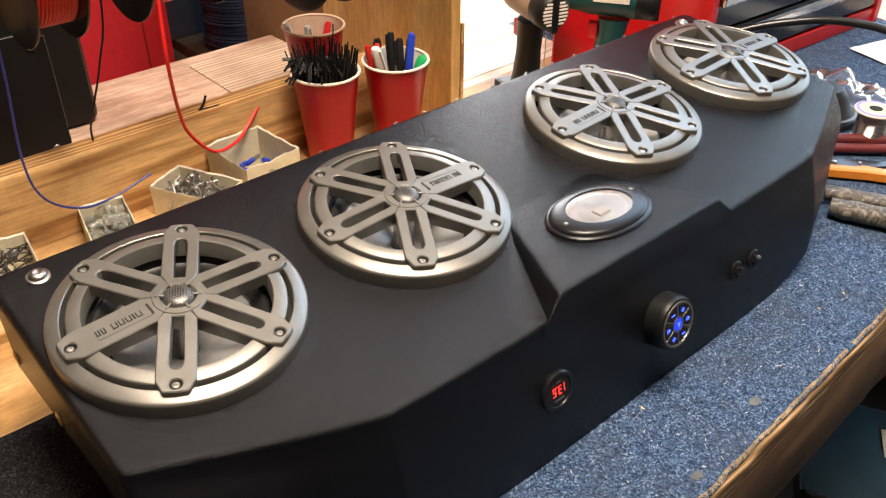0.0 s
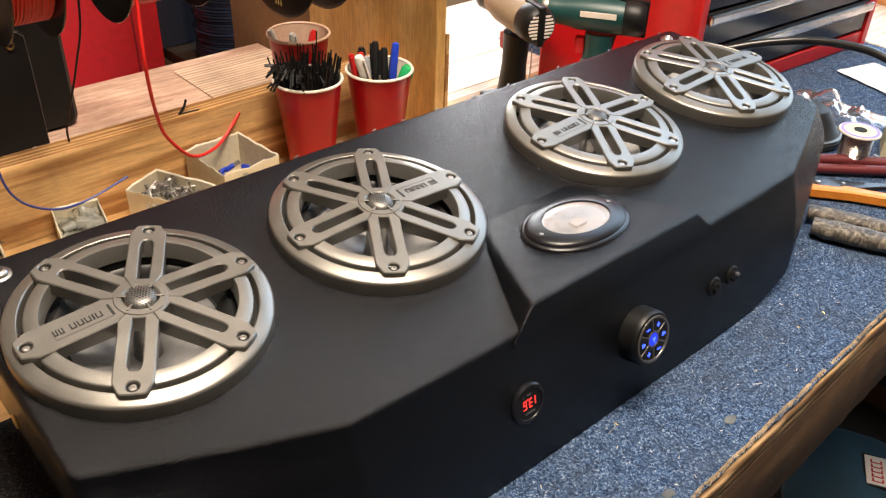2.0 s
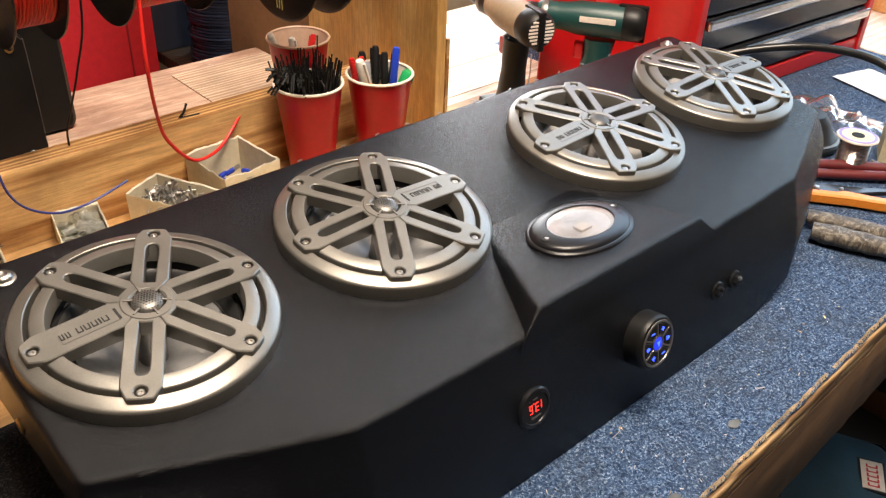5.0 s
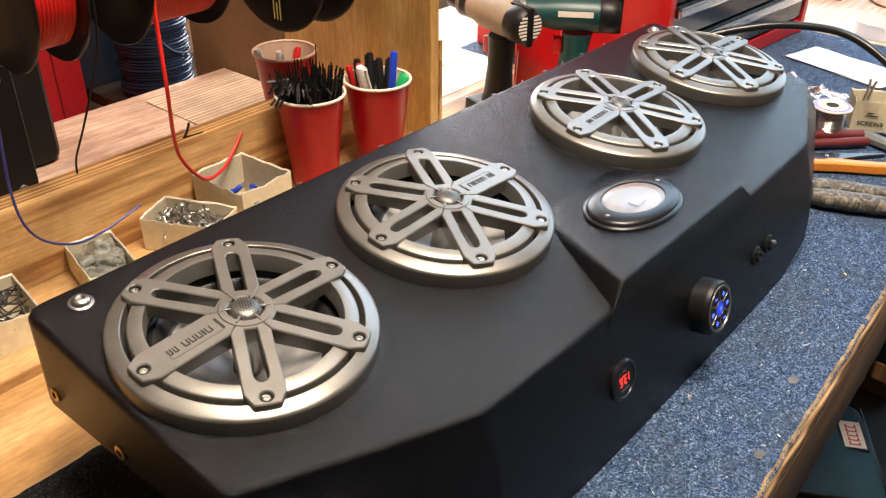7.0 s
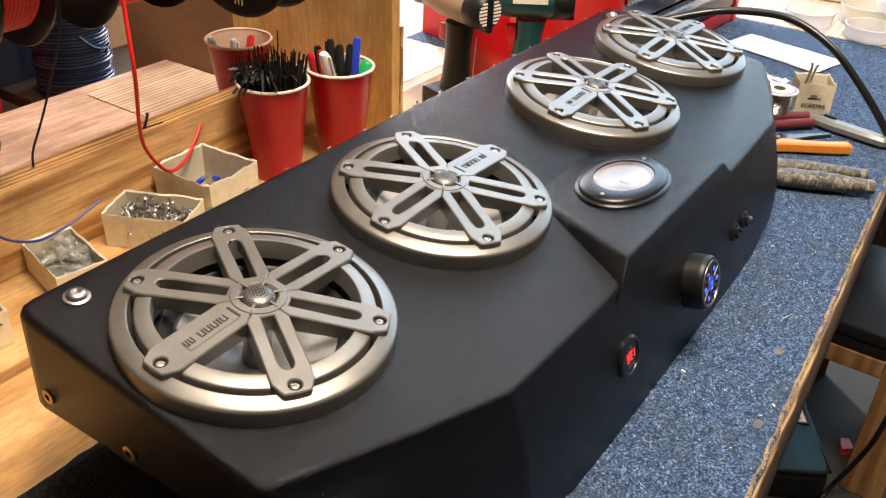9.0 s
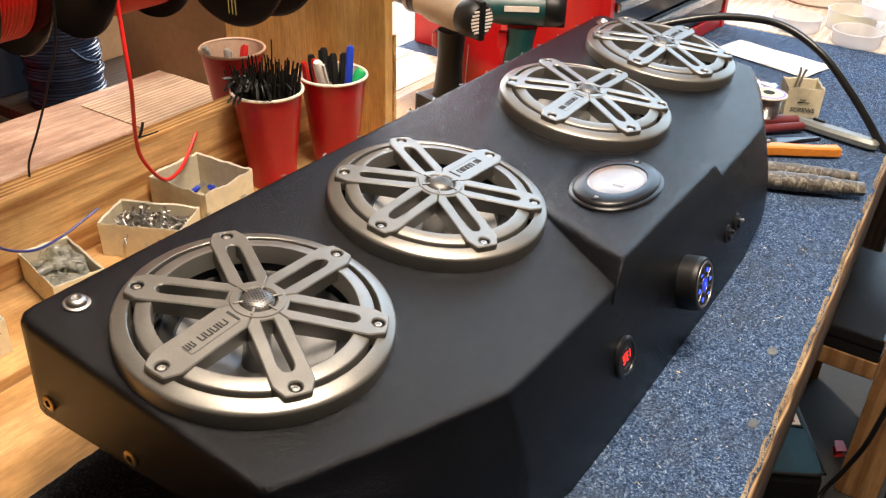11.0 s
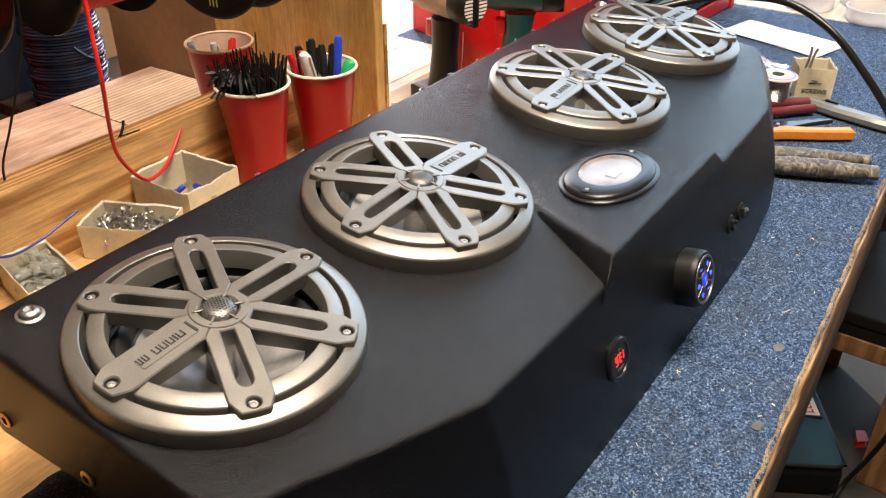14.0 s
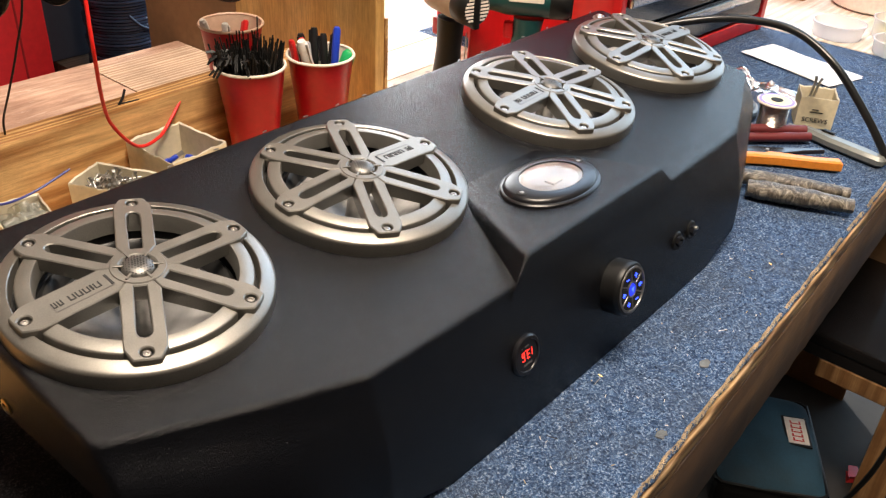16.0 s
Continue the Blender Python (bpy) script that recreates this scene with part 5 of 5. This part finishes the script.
part("plate", slab(bar_shape([(-0.02, 0.010, 0.022), (0.03, 0.006, 0.030), (0.08, 0.004, 0.034), (0.10, 0.012, 0.034), (0.14, 0.026, 0.038), (0.175, 0.034, 0.040)]), 0.008, 0.015, 0.0015), DARKSTEEL, strip, "dark steel frame", smooth=True)
part("handle", slab(bar_shape([(0.03, -0.006, 0.008), (0.075, -0.006, 0.008), (0.085, -0.006, 0.013), (0.095, -0.006, 0.012), (0.12, -0.009, 0.007), (0.15, -0.012, 0.003), (0.186, -0.014, 0.003)]), 0.002, 0.018, 0.0025), ORANGE, strip, "orange handle", smooth=True)
part("pivot", lathe([(0.004, 0.015), (0.0035, 0.0175), (0.0, 0.018)], 12, Matrix.Translation((0.05, 0.018, 0))), SCREW, strip)
part("pivot", lathe([(0.003, 0.015), (0.0025, 0.0170), (0.0, 0.0172)], 12, Matrix.Translation((0.085, 0.022, 0))), SCREW, strip)

# pliers with handles wrapped in grimy tape
def grimy_tape():
    m, nt, b = nodes_of("grimy_tape")
    v = coords(nt, (60, 60, 25), (20, 0, 35))
    a, f = noise_tex(nt, v, 1.2, 6, 0.7, 1.5), noise_tex(nt, coords(nt), 260, 4, 0.7)
    col = ramp(nt, a, [(0.32, (0.014, 0.011, 0.009)), (0.48, (0.075, 0.062, 0.048)), (0.58, (0.19, 0.165, 0.125)), (0.72, (0.48, 0.44, 0.37))])
    nt.links.new(mixed(nt, 1.0, col, ramp(nt, f, [(0.3, (0.5, 0.48, 0.45)), (0.6, (1, 1, 1))]), "MULTIPLY"), b.inputs["Base Color"])
    b.inputs["Roughness"].default_value = 0.38
    bumped(nt, b, mixed(nt, 0.5, a, f), 0.8, 0.003)
    return m


TAPE = grimy_tape()


def wrapped(name, a, b, r, seed, mat, parent):
    a, b = Vector(a), Vector(b)
    n, s = 34, 16
    d = b - a
    q = d.to_track_quat("Z", "Y").to_matrix()
    rings = []
    for i in range(n + 1):
        f = i / n
        rr = r * (0.72 + 0.28 * math.sin(math.pi * min(1, 0.18 + f * 0.9))) if f < 0.97 else r * 0.72
        ring = []
        for k in range(s):
            t = 2 * math.pi * k / s
            lump = 1 + 0.10 * noise.noise((seed + 2.2 * math.cos(t), 2.2 * math.sin(t), f * 9)) + 0.03 * math.sin(t * 1.0 + f * 30)
            ring.append(a + d * f + q @ Vector((rr * lump * math.cos(t), rr * 0.85 * lump * math.sin(t), 0)))
        rings.append(ring)
    return part(name, loops(rings, cap0=True, cap1=True), mat, parent, "handle wrapped in grimy crinkled tape", smooth=True)


taped = thing("taped_pliers", "old pliers with tape wrapped handles on the carpet", "pliers")
wrapped("handle", (0.462, -0.135, 0.014), (0.522, -0.268, 0.014), 0.0135, 3, TAPE, taped)
wrapped("handle", (0.432, -0.158, 0.015), (0.486, -0.285, 0.015), 0.0155, 8, TAPE, taped)
part("jaw", slab(bar_shape([(-0.03, -0.006, 0.006), (0.0, -0.012, 0.012), (0.028, -0.014, 0.014), (0.035, -0.010, 0.012)]), 0.004, 0.018, 0.002), speckled("dark_worn_steel", (0.06, 0.055, 0.055), 0.35, 0.8, 0.3, 60), taped, "dark worn steel jaw", smooth=True).matrix_basis = pose(0.425, -0.105, 0.001, 0, 0, -58)

# crumpled clear bag
bag = thing("plastic_bag", "crumpled clear plastic bag on the carpet", "bag", m=pose(0.80, 0.02, 0.002))
bm = bmesh.new()
n = 22
g = []
for i in range(n + 1):
    row = []
    for j in range(n + 1):
        u, v = i / n - 0.5, j / n - 0.5
        edge = min(1, 4 * (0.5 - max(abs(u), abs(v))))
        h = 0.030 * edge * (0.6 + 0.9 * noise.noise((u * 5, v * 5, 2))) + 0.005 * edge * abs(noise.noise((u * 11, v * 11, 5)))
        row.append(bm.verts.new((0.14 * u + 0.01 * noise.noise((v * 6, 1, u)), 0.17 * v + 0.01 * noise.noise((u * 6, 4, v)), max(0.0, h))))
    g.append(row)
for i in range(n):
    for j in range(n):
        bm.faces.new((g[i][j], g[i + 1][j], g[i + 1][j + 1], g[i][j + 1]))
film_ob = part("film", bm, clear("thin_clear_film", (0.95, 0.96, 0.98), 0.14, 1.10, 0.05), bag, smooth=True)
boot = thing("rubber_boot", "black rubber cable boot lying against the plastic bag", "rubber boot", m=pose(0.694, 0.000, 0.001))
part("skirt", lathe([(0.0, 0.0), (0.052, 0.0), (0.056, 0.003), (0.056, 0.010), (0.052, 0.014), (0.044, 0.022), (0.036, 0.040), (0.026, 0.052), (0.0, 0.054)], 40), RUBBER, boot, smooth=True)
part("ridge", lathe([(0.0535, 0.0115), (0.0550, 0.0150), (0.0515, 0.0165), (0.0490, 0.0150)], 40, close=True), GUN, boot, "worn grey ridge", smooth=True)
tagged(part("blue_card", slab([(0.70, 0.062), (0.755, 0.030), (0.772, 0.058), (0.716, 0.090)], 0.001, 0.003, 0.0004), speckled("bright_blue_card", (0.03, 0.20, 0.62), 0.5, 0, 0.1)), "bright blue card beside the bag", "card")
tagged(part("steel_pick", tube([(0.86, 0.125, 0.004), (0.80, 0.10, 0.004)], 0.0022, 8, None, 1), GUN), "thin dark steel pick on the carpet", "pick")

# bare boards past the carpet, with round plastic tubs
far = tagged(part("end_board", box((1.205, -0.45, -0.0185), (2.2, 0.9, 0.001), 0.002), PALE), "sunlit bare board past the carpet's end", "board")
MILKY = clear("milky_tub", (0.95, 0.93, 0.92), 0.25, 1.2, 0.4)
for x, y, z, r, h, lab in ((1.262, 0.012, 0.0015, 0.052, 0.030, "round milky plastic tub on the board"), (1.236, -0.120, 0.0015, 0.050, 0.028, "round milky plastic tub on the board"), (1.345, -0.085, 0.0015, 0.052, 0.040, "round plastic tub with yellowish contents"), (1.335, -0.150, 0.0415, 0.050, 0.025, "round milky plastic tub on another tub")):
    t = thing("plastic_tub", lab, "tub", "plastic tubs past the carpet", pose(x, y, z))
    part("bowl", lathe([(0.0, 0.0), (r * 0.92, 0.0), (r * 0.96, 0.003), (r, h), (r - 0.0015, h), (r * 0.94, 0.004), (0.0, 0.003)], 40), MILKY, t, smooth=True)
    part("lip", lathe([(r - 0.001, h - 0.002), (r + 0.0025, h - 0.002), (r + 0.0025, h + 0.001), (r - 0.001, h + 0.001)], 40, close=True), MILKY, t, smooth=True)
    if "yellow" in lab:
        part("contents", lathe([(0.0, 0.016), (r * 0.93, 0.016), (r * 0.93, 0.005)], 30), speckled("yellow_paste", (0.62, 0.55, 0.12), 0.6, 0, 0.2), t)
jug = thing("white_jug", "white plastic jug with a printed label on the board", "jug", m=pose(1.56, 0.03, 0.001))
part("body", lathe([(0.0, 0.0), (0.085, 0.0), (0.095, 0.006), (0.096, 0.012), (0.092, 0.05), (0.090, 0.20), (0.05, 0.26), (0.0, 0.27)], 40), CUP_WHITE, jug, smooth=True)
part("label_band", lathe([(0.0935, 0.05), (0.0925, 0.14)], 40), speckled("printed_label", (0.50, 0.30, 0.32), 0.5, 0, 0.3, 40), jug, "printed label without readable words", smooth=True)
block = tagged(part("wood_block", box((1.46, 0.16, 0.0015), (1.60, 0.30, 0.10), 0.004), PINE), "small block of wood on the board", "wood block")

# ---- under the bench ----
# made-up sheet that keeps light from behind out of the under-bench space
shade = tagged(part("back_shade_sheet", box((-1.6, 0.80, FLOOR_Z), (1.2, 0.81, -0.04), 0), CARD_BROWN), "brown sheet added to darken the space under the bench", "sheet")
TEAL = speckled("teal_fabric", (0.012, 0.052, 0.085), 0.75, 0, 0.25, 60, 0.4, 0.001)
case = thing("tool_bag", "teal blue fabric tool bag with black sides under the bench", "tool bag", m=pose(0.963, -0.171, FLOOR_Z - 0.105, 0, 0, 30) @ Matrix.Diagonal((1.09, 1.09, 1.0, 1.0)))
part("body", box((-0.145, -0.108, 0.1055), (0.14, 0.11, 0.190), 0.02), BLACK, case, "black fabric sides")
bm = bmesh.new()
g = []
for i in range(21):
    row = []
    for j in range(21):
        u, v = i / 10 - 1, j / 10 - 1
        puff = (1 - u**4) * (1 - v**4)
        row.append(bm.verts.new((-0.0025 + 0.143 * u * (1 - 0.06 * v * v), 0.001 + 0.110 * v * (1 - 0.06 * u * u), 0.192 + 0.036 * puff**0.6 + 0.004 * noise.noise((u * 2, v * 2, 1)))))
    g.append(row)
for i in range(20):
    for j in range(20):
        bm.faces.new((g[i][j], g[i + 1][j], g[i + 1][j + 1], g[i][j + 1]))
lid = part("lid", bm, TEAL, case, "padded teal lid", smooth=True)
rim_pts = rounded([(-0.142, -0.106), (0.137, -0.106), (0.137, 0.108), (-0.142, 0.108)], 0.025, 4)
part("piping", tube([(x, y, 0.192) for x, y in rim_pts] + [(*rim_pts[0], 0.192)], 0.0045, 8, None, 2), BLACK, case, "black piping", smooth=True)
part("patch_border", box((-0.036, -0.085, 0.2225), (0.052, -0.033, 0.2275), 0.001), BLACK, case, "navy patch border")
patch = part("patch", box((-0.031, -0.080, 0.2278), (0.047, -0.038, 0.2290), 0.0004), CUP_WHITE, case, "white patch")
bm = bmesh.new()
for k in range(5):
    x = -0.024 + 0.0128 * k
    bars(bm, [(x, -0.070, x + 0.0095, -0.0665), (x, -0.0515, x + 0.0095, -0.048), (x, -0.070, x + 0.003, -0.048)], pose(0, 0, 0.2292))
part("patch_print", bm, TOOL_RED, patch, "red lettering drawn as bars")
STUD = wood("dull_pine_stud", (0.46, 0.25, 0.10), (0.30, 0.145, 0.05), 9, stretch=(1, 1, 0.05), rough=0.65, bump=0.25, blotch=0.4)
stand = thing("bench_trestle", "rough pine trestle with a short brace under the bench", "trestle", m=pose(0.955, -0.44, FLOOR_Z))
part("post", box((0.0, -0.018, 0.0), (0.065, 0.069, 0.405), 0.004), STUD, stand)
part("brace", box((0.002, 0.0695, 0.318), (0.042, 0.215, 0.361), 0.003), STUD, stand)
part("post", box((0.30, 0.0, 0.0), (0.365, 0.069, 0.361), 0.004), STUD, stand)
part("stretcher", box((0.0655, 0.01, 0.318), (0.2995, 0.05, 0.361), 0.003), STUD, stand)
crate2 = thing("black_box", "flat glossy black box lying on the trestle under the bench", "box", m=pose(0.958, -0.370, FLOOR_Z + 0.3613))
part("body", box((0.0, 0.0015, 0.0), (0.38, 0.42, 0.030), 0.004), BLACK_SHINY, crate2)
part("lid", box((-0.003, 0.001, 0.0305), (0.383, 0.423, 0.058), 0.006), BLACK_SHINY, crate2)
# added sheet that stops doorway light reaching under the bench
tagged(part("end_light_block", box((1.345, -0.24, FLOOR_Z), (1.357, 0.795, -0.16), 0.001), CARD_BROWN), "brown sheet added to block light at the bench end", "sheet")
cord = tagged(part("extension_cable", tube([(0.94, -0.43, -0.509), (0.915, -0.438, -0.520), (0.898, -0.415, -0.60), (0.900, -0.400, -0.72), (0.915, -0.378, -0.82), (0.895, -0.350, -0.905), (0.80, -0.36, -0.913), (0.70, -0.50, -0.913)], 0.0055, 8), BLACK, smooth=True), "dark power cord hanging over the trestle to the floor", "cable")
tagged(part("red_rag", slab([(1.075, -0.350), (1.10, -0.342), (1.105, -0.350), (1.085, -0.362)], FLOOR_Z + 0.001, FLOOR_Z + 0.02, 0.006), TOOL_RED), "small crumpled red rag on the floor", "rag")

# ---- litter on the carpet ----
rng = random.Random(77)
LITTER = {"pale": CUP_WHITE, "steel": SCREW, "copper": BRASS, "dark": TIE}
bm_by = {k: bmesh.new() for k in LITTER}
for k in range(150):
    x = rng.uniform(-0.25, 1.15)
    y = rng.uniform(edge_y(x) + 0.01, -0.215 if x < 0.35 else (-0.16 if x < 0.5 else 0.15))
    kind = rng.choice(("pale", "pale", "steel", "copper", "dark", "dark"))
    L = rng.uniform(0.001, 0.004) if rng.random() < 0.93 else rng.uniform(0.008, 0.018)
    a = rng.uniform(0, math.pi)
    tube([(x, y, 0.0012), (x + L * math.cos(a), y + L * math.sin(a), 0.0014 + 0.001 * rng.random())], rng.uniform(0.00025, 0.00045), 4, bm_by[kind], 1)
for k, b in bm_by.items():
    tagged(part("carpet_litter", b, LITTER[k]), k + " crumbs and wire clippings scattered on the carpet", "litter", "", "stuff")
GLUE_SPOTS = ((-0.067, -0.303, 0.008), (0.056, -0.285, 0.008))
STAIN = speckled("dried_glue", (0.115, 0.125, 0.13), 0.9, 0, 0.6, 160, 0.8, 0.002)
for x, y, r in GLUE_SPOTS:
    ring = [(x + r * (1 + 0.7 * noise.noise((k * 0.9, x * 50, 0))) * math.cos(k * 0.3927), y + 0.6 * r * (1 + 0.6 * noise.noise((k * 0.8, x * 70, 3))) * math.sin(k * 0.3927)) for k in range(16)]
    tagged(part("glue_spot", slab(ring, 0.0003, 0.0014, 0.0004), STAIN, smooth=True), "dried pale glue spot on the carpet", "glue spot", "glue spots on the carpet")
